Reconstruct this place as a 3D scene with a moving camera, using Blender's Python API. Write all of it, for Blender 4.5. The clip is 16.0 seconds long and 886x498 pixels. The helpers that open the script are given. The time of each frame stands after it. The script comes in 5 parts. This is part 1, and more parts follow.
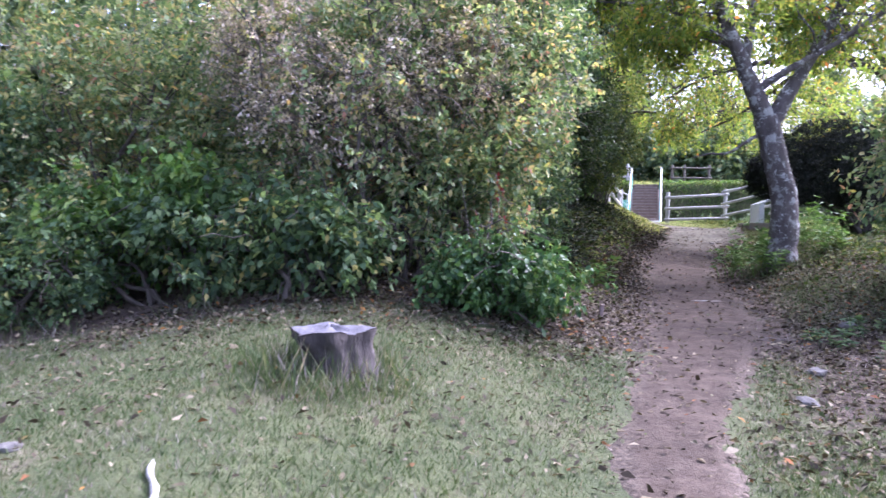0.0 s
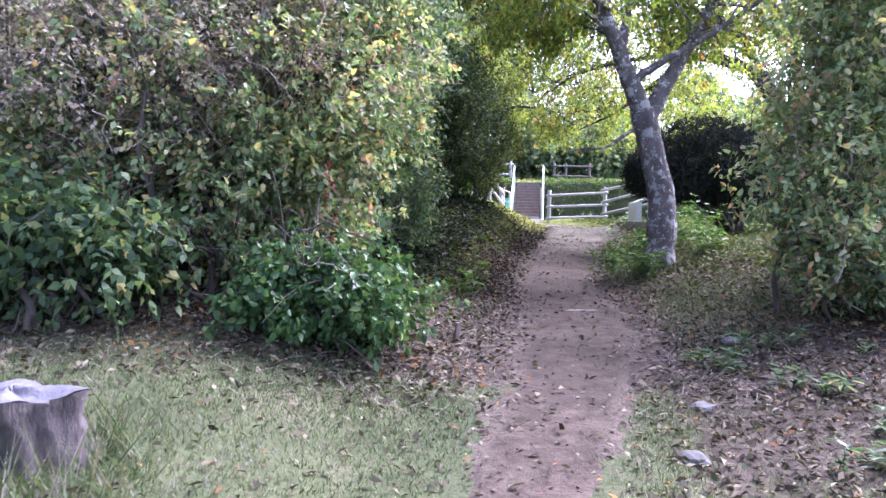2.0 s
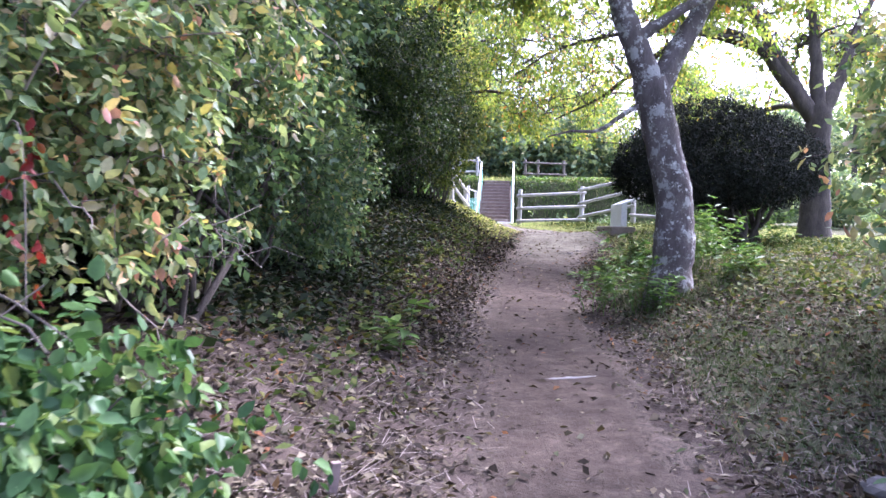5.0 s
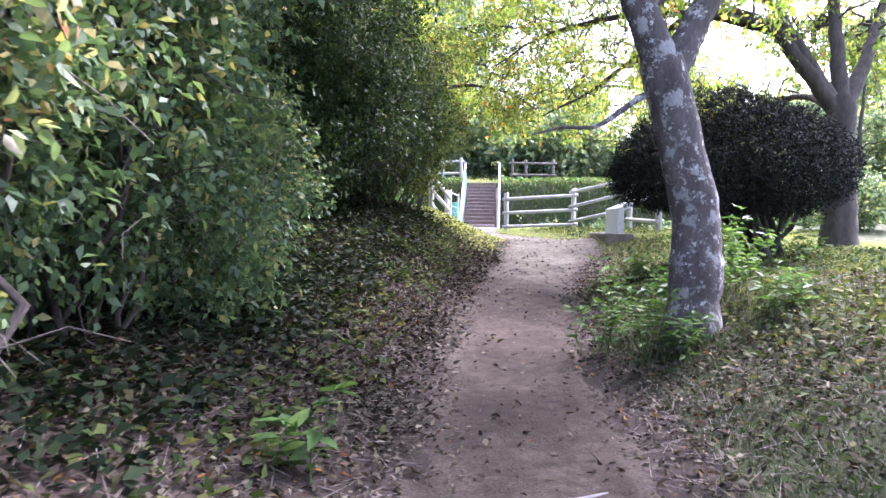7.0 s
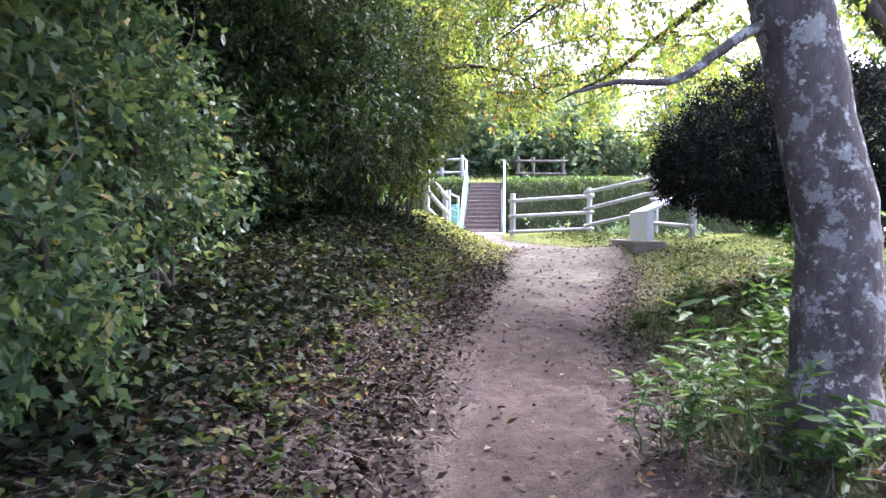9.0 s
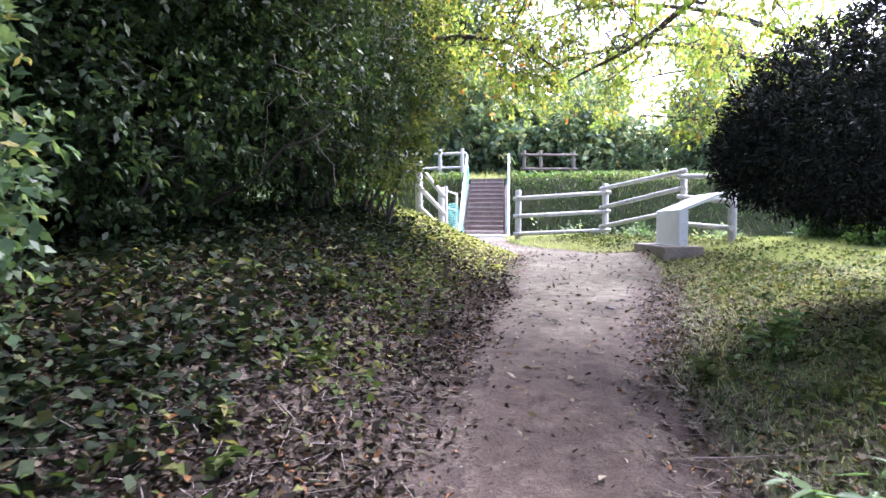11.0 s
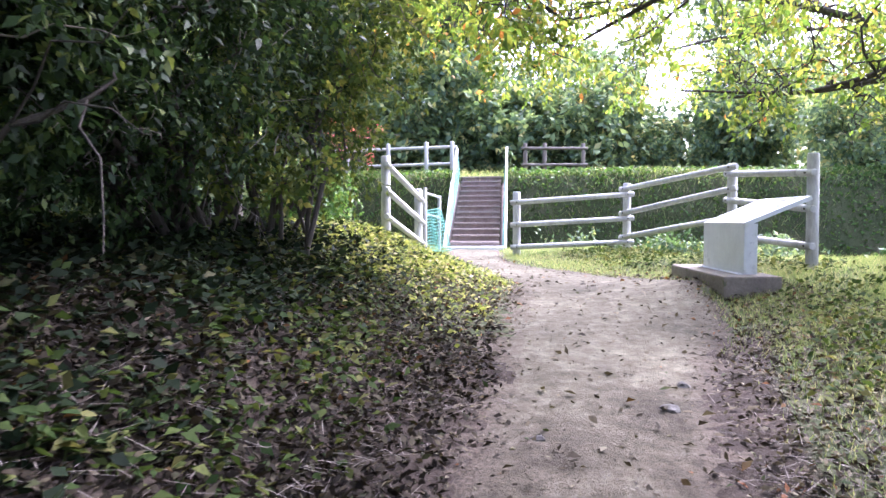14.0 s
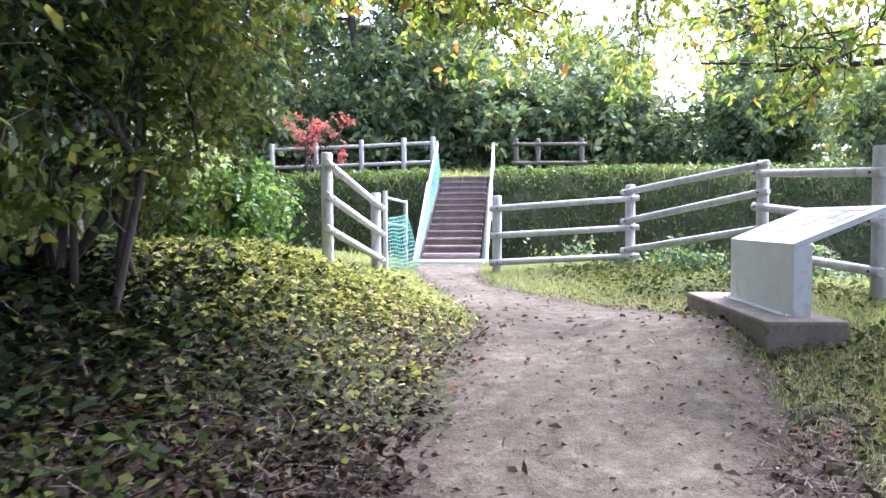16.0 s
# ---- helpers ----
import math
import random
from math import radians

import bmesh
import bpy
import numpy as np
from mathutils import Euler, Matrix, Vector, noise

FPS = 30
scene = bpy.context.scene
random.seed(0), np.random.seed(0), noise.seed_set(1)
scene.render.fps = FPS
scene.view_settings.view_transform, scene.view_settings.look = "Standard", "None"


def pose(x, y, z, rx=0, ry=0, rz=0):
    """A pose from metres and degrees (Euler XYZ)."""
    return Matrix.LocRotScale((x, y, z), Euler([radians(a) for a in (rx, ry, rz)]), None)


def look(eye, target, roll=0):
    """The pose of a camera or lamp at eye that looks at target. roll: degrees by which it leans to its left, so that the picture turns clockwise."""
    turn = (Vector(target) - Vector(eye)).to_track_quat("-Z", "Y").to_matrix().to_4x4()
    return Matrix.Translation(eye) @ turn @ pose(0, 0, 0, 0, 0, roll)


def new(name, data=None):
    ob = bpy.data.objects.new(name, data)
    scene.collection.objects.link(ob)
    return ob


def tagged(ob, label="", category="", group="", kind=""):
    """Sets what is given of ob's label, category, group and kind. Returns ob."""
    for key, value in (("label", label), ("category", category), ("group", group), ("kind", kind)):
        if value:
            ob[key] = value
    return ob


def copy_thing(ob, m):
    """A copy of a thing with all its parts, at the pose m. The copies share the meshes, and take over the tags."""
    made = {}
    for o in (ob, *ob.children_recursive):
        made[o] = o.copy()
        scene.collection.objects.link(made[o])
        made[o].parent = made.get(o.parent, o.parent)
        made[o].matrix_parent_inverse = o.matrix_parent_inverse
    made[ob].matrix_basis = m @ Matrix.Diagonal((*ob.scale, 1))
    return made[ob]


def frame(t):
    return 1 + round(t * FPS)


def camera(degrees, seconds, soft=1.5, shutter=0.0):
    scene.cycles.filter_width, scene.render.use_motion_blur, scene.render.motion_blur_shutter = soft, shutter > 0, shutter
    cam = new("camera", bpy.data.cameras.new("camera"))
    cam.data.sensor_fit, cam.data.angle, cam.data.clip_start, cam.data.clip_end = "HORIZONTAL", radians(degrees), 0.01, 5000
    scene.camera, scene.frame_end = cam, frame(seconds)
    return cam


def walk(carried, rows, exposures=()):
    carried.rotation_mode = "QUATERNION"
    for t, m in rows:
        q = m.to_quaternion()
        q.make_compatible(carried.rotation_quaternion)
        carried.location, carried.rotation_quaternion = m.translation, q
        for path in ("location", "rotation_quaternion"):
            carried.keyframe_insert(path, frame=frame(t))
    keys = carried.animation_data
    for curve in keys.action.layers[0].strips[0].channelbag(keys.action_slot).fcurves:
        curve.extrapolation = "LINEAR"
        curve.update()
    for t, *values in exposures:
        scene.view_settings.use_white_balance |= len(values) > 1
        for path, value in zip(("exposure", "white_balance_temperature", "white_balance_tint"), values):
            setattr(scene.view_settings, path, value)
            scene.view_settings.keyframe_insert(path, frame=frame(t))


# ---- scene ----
cam = camera(65.1, 16.0, shutter=0.25)
PATH = [
    (0, (0.378, 0.924, 1.369), (0.428, 2.922, 1.299), 1.3),
    (0.5, (0.491, 1.149, 1.4), (0.729, 3.134, 1.331), 1.1),
    (1, (0.659, 1.38, 1.415), (1.005, 3.348, 1.346), 1.2),
    (1.5, (0.775, 1.636, 1.419), (1.128, 3.603, 1.352), 1.1),
    (2, (0.902, 1.989, 1.413), (1.259, 3.956, 1.343), 1.2),
    (2.5, (1.037, 2.351, 1.427), (1.395, 4.318, 1.36), 1.1),
    (3, (1.128, 2.787, 1.468), (1.484, 4.753, 1.397), 1.2),
    (3.5, (1.252, 3.175, 1.479), (1.607, 5.142, 1.409), 1.2),
    (4, (1.351, 3.622, 1.515), (1.705, 5.589, 1.443), 1.2),
    (4.5, (1.507, 4.006, 1.527), (1.878, 5.97, 1.455), 1.3),
    (5, (1.721, 4.452, 1.538), (2.162, 6.401, 1.467), 1.5),
    (7.3, (2.432, 6.142, 1.742), (2.899, 8.085, 1.67), 0.5),
    (7.5, (2.529, 6.349, 1.734), (2.992, 8.293, 1.658), 0.3),
    (8, (2.662, 6.859, 1.771), (3.124, 8.803, 1.695), 0.1),
    (8.2, (2.71, 7.067, 1.786), (3.17, 9.012, 1.72), 0.2),
    (10.5, (3.33, 9.152, 1.868), (3.776, 11.1, 1.792), 0.1),
    (11, (3.492, 9.595, 1.883), (3.934, 11.544, 1.81), 0.1),
    (11.5, (3.635, 10.077, 1.918), (4.075, 12.026, 1.845), 0.2),
    (12, (3.793, 10.495, 1.947), (4.23, 12.445, 1.873), 0.1),
    (12.5, (3.948, 10.968, 1.969), (4.384, 12.918, 1.897), 0.2),
    (13, (4.117, 11.387, 1.997), (4.555, 13.337, 1.922), 0.0),
    (13.5, (4.294, 11.855, 2.056), (4.729, 13.805, 1.975), 0.2),
    (14, (4.494, 12.241, 2.104), (4.924, 14.193, 2.021), -0.2),
    (14.5, (4.759, 12.72, 2.117), (5.181, 14.673, 2.036), -0.0),
    (15, (4.955, 13.1, 2.155), (5.376, 15.054, 2.073), -0.1),
    (15.5, (5.16, 13.555, 2.202), (5.577, 15.509, 2.117), -0.1),
    (16, (5.41, 13.933, 2.252), (5.822, 15.888, 2.164), -0.4),
]
EXPOSURES = [(0.0, 2.45, 5400, 37), (3.5, 2.85, 5400, 39), (5.0, 2.8, 5450, 38), (8.0, 3.1, 5550, 36), (10.5, 3.0, 5550, 35), (12.5, 3.12, 5550, 34), (14.0, 3.0, 5550, 34), (16.0, 2.72, 5550, 33)]
walk(cam, [(t, look(eye, target, roll)) for t, eye, target, roll in PATH], EXPOSURES)

# ---- world and sun: bright hazy sky, soft low sun ahead on the right ----
SUN_AZ, SUN_EL = radians(62), radians(50)
world = bpy.data.worlds.new("sky")
scene.world = world
world.use_nodes = True
wn, wl = world.node_tree.nodes, world.node_tree.links
sky = wn.new("ShaderNodeTexSky")
sky.sky_type, sky.sun_disc = "NISHITA", False
sky.sun_elevation, sky.sun_rotation = SUN_EL, SUN_AZ
sky.air_density, sky.dust_density = 1.0, 4.0
pale = wn.new("ShaderNodeHueSaturation")
pale.inputs["Saturation"].default_value = 0.6
wl.new(sky.outputs[0], pale.inputs["Color"])
wl.new(pale.outputs[0], wn["Background"].inputs["Color"])
wn["Background"].inputs["Strength"].default_value = 0.15
sun = new("sun", bpy.data.lights.new("sun", "SUN"))
sun.data.energy, sun.data.angle, sun.data.color = 2.3, radians(28), (1.0, 0.96, 0.89)
sun.matrix_world = look((0, 0, 0), (-math.sin(SUN_AZ) * math.cos(SUN_EL), -math.cos(SUN_AZ) * math.cos(SUN_EL), -math.sin(SUN_EL)))


# ---- materials ----
def material(name):
    m = bpy.data.materials.new(name)
    m.use_nodes = True
    return m, m.node_tree.nodes, m.node_tree.links, m.node_tree.nodes["Principled BSDF"]


def ramp_node(nodes, stops):
    r = nodes.new("ShaderNodeValToRGB")
    while len(r.color_ramp.elements) < len(stops):
        r.color_ramp.elements.new(0.5)
    for e, (p, c) in zip(r.color_ramp.elements, stops):
        e.position, e.color = p, (*c, 1)
    return r


def noise_node(nodes, links, scale, detail=4.0, rough=0.55, vec=None):
    n = nodes.new("ShaderNodeTexNoise")
    n.inputs["Scale"].default_value, n.inputs["Detail"].default_value, n.inputs["Roughness"].default_value = scale, detail, rough
    if vec:
        links.new(vec, n.inputs["Vector"])
    return n


def leaf_material(name, stops, thin=0.35, gloss=0.5, patch=0.5):
    """Leaves: colour by leaf, drifting in patches over the plant; thin ones let light through."""
    m, n, l, b = material(name)
    geo, tc = n.new("ShaderNodeNewGeometry"), n.new("ShaderNodeTexCoord")
    big = noise_node(n, l, 1.1, 3.0, 0.6, geo.outputs["Position"])
    mix = n.new("ShaderNodeMath")
    mix.operation = "MULTIPLY_ADD"
    l.new(big.outputs["Fac"], mix.inputs[0])
    mix.inputs[1].default_value = patch
    sub = n.new("ShaderNodeMath")
    sub.operation = "MULTIPLY_ADD"
    l.new(geo.outputs["Random Per Island"], sub.inputs[0])
    sub.inputs[1].default_value, sub.inputs[2].default_value = 1.0, -0.5 * patch
    l.new(sub.outputs[0], mix.inputs[2])
    r = ramp_node(n, stops)
    l.new(mix.outputs[0], r.inputs[0])
    fine = noise_node(n, l, 60, 2.0, 0.5, geo.outputs["Position"])
    mul = n.new("ShaderNodeMix")
    mul.data_type, mul.blend_type = "RGBA", "MULTIPLY"
    mul.inputs[0].default_value = 0.5
    l.new(r.outputs[0], mul.inputs[6])
    fr = ramp_node(n, [(0.3, (0.55, 0.55, 0.5)), (0.7, (1.1, 1.1, 1.0))])
    l.new(fine.outputs["Fac"], fr.inputs[0])
    l.new(fr.outputs[0], mul.inputs[7])
    l.new(mul.outputs[2], b.inputs["Base Color"])
    b.inputs["Roughness"].default_value = gloss
    b.inputs["Specular IOR Level"].default_value = 0.24 if gloss < 0.6 else 0.1
    t = n.new("ShaderNodeBsdfTranslucent")
    warm = n.new("ShaderNodeMix")
    warm.data_type, warm.blend_type = "RGBA", "MULTIPLY"
    warm.inputs[0].default_value = 1.0
    warm.inputs[7].default_value = (1.45, 1.4, 0.8, 1)
    l.new(mul.outputs[2], warm.inputs[6])
    l.new(warm.outputs[2], t.inputs["Color"])
    s = n.new("ShaderNodeMixShader")
    s.inputs[0].default_value = thin
    l.new(b.outputs[0], s.inputs[1])
    l.new(t.outputs[0], s.inputs[2])
    l.new(s.outputs[0], n["Material Output"].inputs["Surface"])
    return m


def surface(name, stops, scale, rough=0.85, bump=0.3, fine=40.0, depth=0.01, spots=None, metal=0.0, stretch=None, grain=0.7):
    """Mottled surface at two scales with relief; spots: (scale, threshold, colour) of lichen or wear."""
    m, n, l, b = material(name)
    tc = n.new("ShaderNodeTexCoord")
    vec = tc.outputs["Object"]
    if stretch:
        mp = n.new("ShaderNodeMapping")
        mp.inputs["Scale"].default_value = stretch
        l.new(vec, mp.inputs["Vector"])
        vec = mp.outputs[0]
    a = noise_node(n, l, scale, 6.0, 0.65, vec)
    r = ramp_node(n, stops)
    l.new(a.outputs["Fac"], r.inputs[0])
    f = noise_node(n, l, fine, 5.0, 0.7, vec)
    mul = n.new("ShaderNodeMix")
    mul.data_type, mul.blend_type = "RGBA", "MULTIPLY"
    mul.inputs[0].default_value = grain
    fr = ramp_node(n, [(0.25, (0.5, 0.5, 0.5)), (0.75, (1.25, 1.25, 1.25))])
    l.new(f.outputs["Fac"], fr.inputs[0])
    l.new(r.outputs[0], mul.inputs[6])
    l.new(fr.outputs[0], mul.inputs[7])
    col = mul.outputs[2]
    for sc, th, c in spots or ():
        v = noise_node(n, l, sc, 5.0, 0.75, tc.outputs["Object"])
        vr = ramp_node(n, [(th, (0, 0, 0)), (th + 0.05, (1, 1, 1))])
        l.new(v.outputs["Fac"], vr.inputs[0])
        mx = n.new("ShaderNodeMix")
        mx.data_type = "RGBA"
        l.new(vr.outputs[0], mx.inputs[0])
        l.new(col, mx.inputs[6])
        mx.inputs[7].default_value = (*c, 1)
        col = mx.outputs[2]
    l.new(col, b.inputs["Base Color"])
    b.inputs["Roughness"].default_value, b.inputs["Metallic"].default_value = rough, metal
    bp = n.new("ShaderNodeBump")
    bp.inputs["Strength"].default_value, bp.inputs["Distance"].default_value = bump, depth
    l.new(f.outputs["Fac"], bp.inputs["Height"])
    l.new(bp.outputs[0], b.inputs["Normal"])
    return m


def ground_material():
    m, n, l, b = material("earth_and_turf")
    geo = n.new("ShaderNodeNewGeometry")
    pos = geo.outputs["Position"]
    at = n.new("ShaderNodeAttribute")
    at.attribute_name = "turf"
    soil_n, turf_n, fine, mid = (noise_node(n, l, s, 6.0, 0.65, pos) for s in (3.0, 1.6, 55.0, 12.0))
    soil = ramp_node(n, [(0.3, (0.028, 0.022, 0.018)), (0.5, (0.055, 0.043, 0.035)), (0.7, (0.1, 0.08, 0.066))])
    turf = ramp_node(n, [(0.3, (0.042, 0.058, 0.026)), (0.55, (0.075, 0.09, 0.043)), (0.72, (0.13, 0.122, 0.082))])
    l.new(soil_n.outputs["Fac"], soil.inputs[0])
    l.new(turf_n.outputs["Fac"], turf.inputs[0])
    edge = n.new("ShaderNodeMath")
    edge.operation = "MULTIPLY_ADD"
    l.new(mid.outputs["Fac"], edge.inputs[0])
    edge.inputs[1].default_value = 0.9
    off = n.new("ShaderNodeMath")
    off.operation = "SUBTRACT"
    l.new(at.outputs["Fac"], off.inputs[0])
    off.inputs[1].default_value = 0.45
    l.new(off.outputs[0], edge.inputs[2])
    er = ramp_node(n, [(0.35, (0, 0, 0)), (0.6, (1, 1, 1))])
    l.new(edge.outputs[0], er.inputs[0])
    mx = n.new("ShaderNodeMix")
    mx.data_type = "RGBA"
    l.new(er.outputs[0], mx.inputs[0])
    l.new(soil.outputs[0], mx.inputs[6])
    l.new(turf.outputs[0], mx.inputs[7])
    mul = n.new("ShaderNodeMix")
    mul.data_type, mul.blend_type = "RGBA", "MULTIPLY"
    mul.inputs[0].default_value = 0.8
    fr = ramp_node(n, [(0.25, (0.45, 0.45, 0.42)), (0.75, (1.35, 1.3, 1.25))])
    l.new(fine.outputs["Fac"], fr.inputs[0])
    l.new(mx.outputs[2], mul.inputs[6])
    l.new(fr.outputs[0], mul.inputs[7])
    l.new(mul.outputs[2], b.inputs["Base Color"])
    b.inputs["Roughness"].default_value = 0.95
    b.inputs["Specular IOR Level"].default_value = 0.2
    bp = n.new("ShaderNodeBump")
    bp.inputs["Strength"].default_value, bp.inputs["Distance"].default_value = 0.7, 0.03
    l.new(fine.outputs["Fac"], bp.inputs["Height"])
    l.new(bp.outputs[0], b.inputs["Normal"])
    return m


def path_material():
    m, n, l, b = material("trodden_dirt")
    pos = n.new("ShaderNodeNewGeometry").outputs["Position"]
    broad, mid, fine, grit = (noise_node(n, l, s, 6.0, 0.68, pos) for s in (1.3, 9.0, 45.0, 130.0))
    masks = []
    for name, swing in (("worn", 0.9), ("sand", 0.7)):
        at = n.new("ShaderNodeAttribute")
        at.attribute_name = name
        add = n.new("ShaderNodeMath")
        add.operation = "MULTIPLY_ADD"
        l.new((mid if name == "worn" else broad).outputs["Fac"], add.inputs[0])
        add.inputs[1].default_value = swing
        sub = n.new("ShaderNodeMath")
        sub.operation = "SUBTRACT"
        l.new(at.outputs["Fac"], sub.inputs[0])
        sub.inputs[1].default_value = swing / 2
        l.new(sub.outputs[0], add.inputs[2])
        r = ramp_node(n, [(0.25, (0, 0, 0)), (0.75, (1, 1, 1))])
        l.new(add.outputs[0], r.inputs[0])
        masks.append(r.outputs[0])
    humus = ramp_node(n, [(0.3, (0.05, 0.041, 0.032)), (0.7, (0.14, 0.115, 0.09))])
    brown = ramp_node(n, [(0.3, (0.04, 0.03, 0.022)), (0.55, (0.068, 0.053, 0.041)), (0.75, (0.105, 0.085, 0.068))])
    pale = ramp_node(n, [(0.3, (0.076, 0.068, 0.047)), (0.55, (0.132, 0.121, 0.088)), (0.75, (0.21, 0.196, 0.15))])
    for r, src in ((humus, fine), (brown, mid), (pale, mid)):
        l.new(src.outputs["Fac"], r.inputs[0])
    col = brown.outputs[0]
    for fac, a, other in ((masks[1], col, pale.outputs[0]), (masks[0], None, None)):
        mx = n.new("ShaderNodeMix")
        mx.data_type = "RGBA"
        l.new(fac, mx.inputs[0])
        l.new(a if a else humus.outputs[0], mx.inputs[6])
        l.new(other if other else col, mx.inputs[7])
        col = mx.outputs[2]
    for src, lo, hi, f in ((fine, 0.55, 1.35, 0.65), (grit, 0.6, 1.3, 0.45), (broad, 0.5, 1.35, 0.9)):
        mul = n.new("ShaderNodeMix")
        mul.data_type, mul.blend_type = "RGBA", "MULTIPLY"
        mul.inputs[0].default_value = f
        r = ramp_node(n, [(0.28, (lo, lo, lo)), (0.72, (hi, hi, hi))])
        l.new(src.outputs["Fac"], r.inputs[0])
        l.new(col, mul.inputs[6])
        l.new(r.outputs[0], mul.inputs[7])
        col = mul.outputs[2]
    l.new(col, b.inputs["Base Color"])
    b.inputs["Roughness"].default_value, b.inputs["Specular IOR Level"].default_value = 0.95, 0.15
    bp = n.new("ShaderNodeBump")
    bp.inputs["Strength"].default_value, bp.inputs["Distance"].default_value = 0.8, 0.02
    l.new(fine.outputs["Fac"], bp.inputs["Height"])
    l.new(bp.outputs[0], b.inputs["Normal"])
    return m


EARTH = ground_material()
DIRT = path_material()
BARK = surface("grey_bark_with_lichen", [(0.3, (0.06, 0.05, 0.05)), (0.6, (0.13, 0.115, 0.11)), (0.8, (0.2, 0.18, 0.17))], 7.0, 0.9, 0.9, 38.0, 0.02,
               [(5.5, 0.54, (0.3, 0.31, 0.3)), (15.0, 0.585, (0.5, 0.51, 0.49)), (9.0, 0.66, (0.035, 0.03, 0.03))], 0.0, (1, 1, 0.35))
DARK_BARK = surface("dark_bark", [(0.3, (0.03, 0.026, 0.022)), (0.7, (0.1, 0.085, 0.07))], 9.0, 0.92, 0.8, 45.0, 0.015, None, 0.0, (1, 1, 0.3))
TWIG = surface("brushwood", [(0.3, (0.11, 0.09, 0.075)), (0.7, (0.26, 0.23, 0.2))], 6.0, 0.85, 0.2)
LOG = surface("weathered_grey_logs", [(0.3, (0.36, 0.36, 0.35)), (0.55, (0.5, 0.5, 0.49)), (0.75, (0.6, 0.6, 0.58))], 5.0, 0.8, 0.5, 30.0, 0.006,
              [(5.0, 0.68, (0.24, 0.25, 0.22))], 0.0, (1, 1, 0.25))
LOG_DARK = surface("dark_brown_logs", [(0.3, (0.1, 0.085, 0.07)), (0.7, (0.2, 0.175, 0.15))], 5.0, 0.85, 0.5, 30.0, 0.006, None, 0.0, (1, 1, 0.25))
STEEL = surface("galvanised_steel", [(0.3, (0.5, 0.53, 0.54)), (0.6, (0.62, 0.65, 0.66)), (0.8, (0.72, 0.74, 0.74))], 3.0, 0.4, 0.1, 25.0, 0.002,
                [(4.0, 0.58, (0.46, 0.49, 0.5))], 0.15, None, 0.12)
CONCRETE = surface("mossy_concrete", [(0.3, (0.13, 0.11, 0.09)), (0.6, (0.24, 0.21, 0.17)), (0.8, (0.36, 0.33, 0.28))], 4.0, 0.92, 0.5, 35.0, 0.008,
                   [(6.0, 0.62, (0.12, 0.13, 0.07))])
TREAD = surface("brown_deck_boards", [(0.3, (0.14, 0.105, 0.095)), (0.7, (0.25, 0.195, 0.18))], 6.0, 0.75, 0.4, 40.0, 0.004)
NOSING = surface("pale_worn_board_edges", [(0.3, (0.2, 0.17, 0.16)), (0.7, (0.32, 0.29, 0.27))], 8.0, 0.7, 0.3)
POLE_WHITE = surface("white_painted_pole", [(0.3, (0.66, 0.7, 0.7)), (0.7, (0.8, 0.82, 0.82))], 7.0, 0.5, 0.15, grain=0.2)
POLE_GREEN = surface("green_net_cord", [(0.3, (0.08, 0.32, 0.26)), (0.7, (0.14, 0.45, 0.37))], 9.0, 0.6, 0.1)
STUMP_BARK = surface("stump_bark", [(0.3, (0.03, 0.025, 0.025)), (0.7, (0.085, 0.073, 0.07))], 9.0, 0.92, 0.9, 30.0, 0.02, [(12.0, 0.64, (0.15, 0.15, 0.15))], 0.0, (1, 1, 0.3))
STUMP_TOP = surface("weathered_sawn_wood", [(0.3, (0.05, 0.05, 0.062)), (0.7, (0.12, 0.12, 0.145))], 12.0, 0.85, 0.8, 45.0, 0.012, [(10.0, 0.63, (0.1, 0.09, 0.09))])
INK = surface("faded_print", [(0.3, (0.16, 0.18, 0.19)), (0.7, (0.34, 0.36, 0.36))], 9.0, 0.5, 0.05)
STONE = surface("grey_stone", [(0.3, (0.06, 0.058, 0.055)), (0.7, (0.14, 0.135, 0.125))], 8.0, 0.9, 0.5, 30.0, 0.01)
BIRCH = surface("pale_peeling_wood", [(0.3, (0.2, 0.19, 0.18)), (0.7, (0.42, 0.41, 0.39))], 9.0, 0.85, 0.6, 40.0, 0.01, [(9.0, 0.62, (0.08, 0.07, 0.06))])
SHINGLE = surface("brown_roof_boards", [(0.3, (0.1, 0.07, 0.055)), (0.7, (0.2, 0.15, 0.12))], 5.0, 0.85, 0.4)

GREY_GREEN = leaf_material("grey_green_leaves", [(0.0, (0.07, 0.13, 0.06)), (0.4, (0.16, 0.24, 0.115)), (0.72, (0.28, 0.34, 0.175)), (0.86, (0.36, 0.32, 0.23)), (0.93, (0.45, 0.42, 0.14)), (1.0, (0.38, 0.2, 0.17))], 0.42, 0.48)
MAUVE = leaf_material("fading_mauve_leaves", [(0.0, (0.235, 0.22, 0.176)), (0.35, (0.419, 0.367, 0.273)), (0.7, (0.6, 0.488, 0.446)), (0.88, (0.6, 0.537, 0.512)), (1.0, (0.6, 0.6, 0.256))], 0.25, 0.6)
FRESH = leaf_material("fresh_green_leaves", [(0.0, (0.022, 0.06, 0.024)), (0.5, (0.045, 0.105, 0.036)), (0.85, (0.08, 0.155, 0.05)), (1.0, (0.13, 0.175, 0.06))], 0.3, 0.42)
DEEP = leaf_material("deep_green_leaves", [(0.0, (0.033, 0.07, 0.04)), (0.5, (0.08, 0.145, 0.07)), (0.9, (0.15, 0.23, 0.105)), (1.0, (0.34, 0.31, 0.125))], 0.42, 0.45)
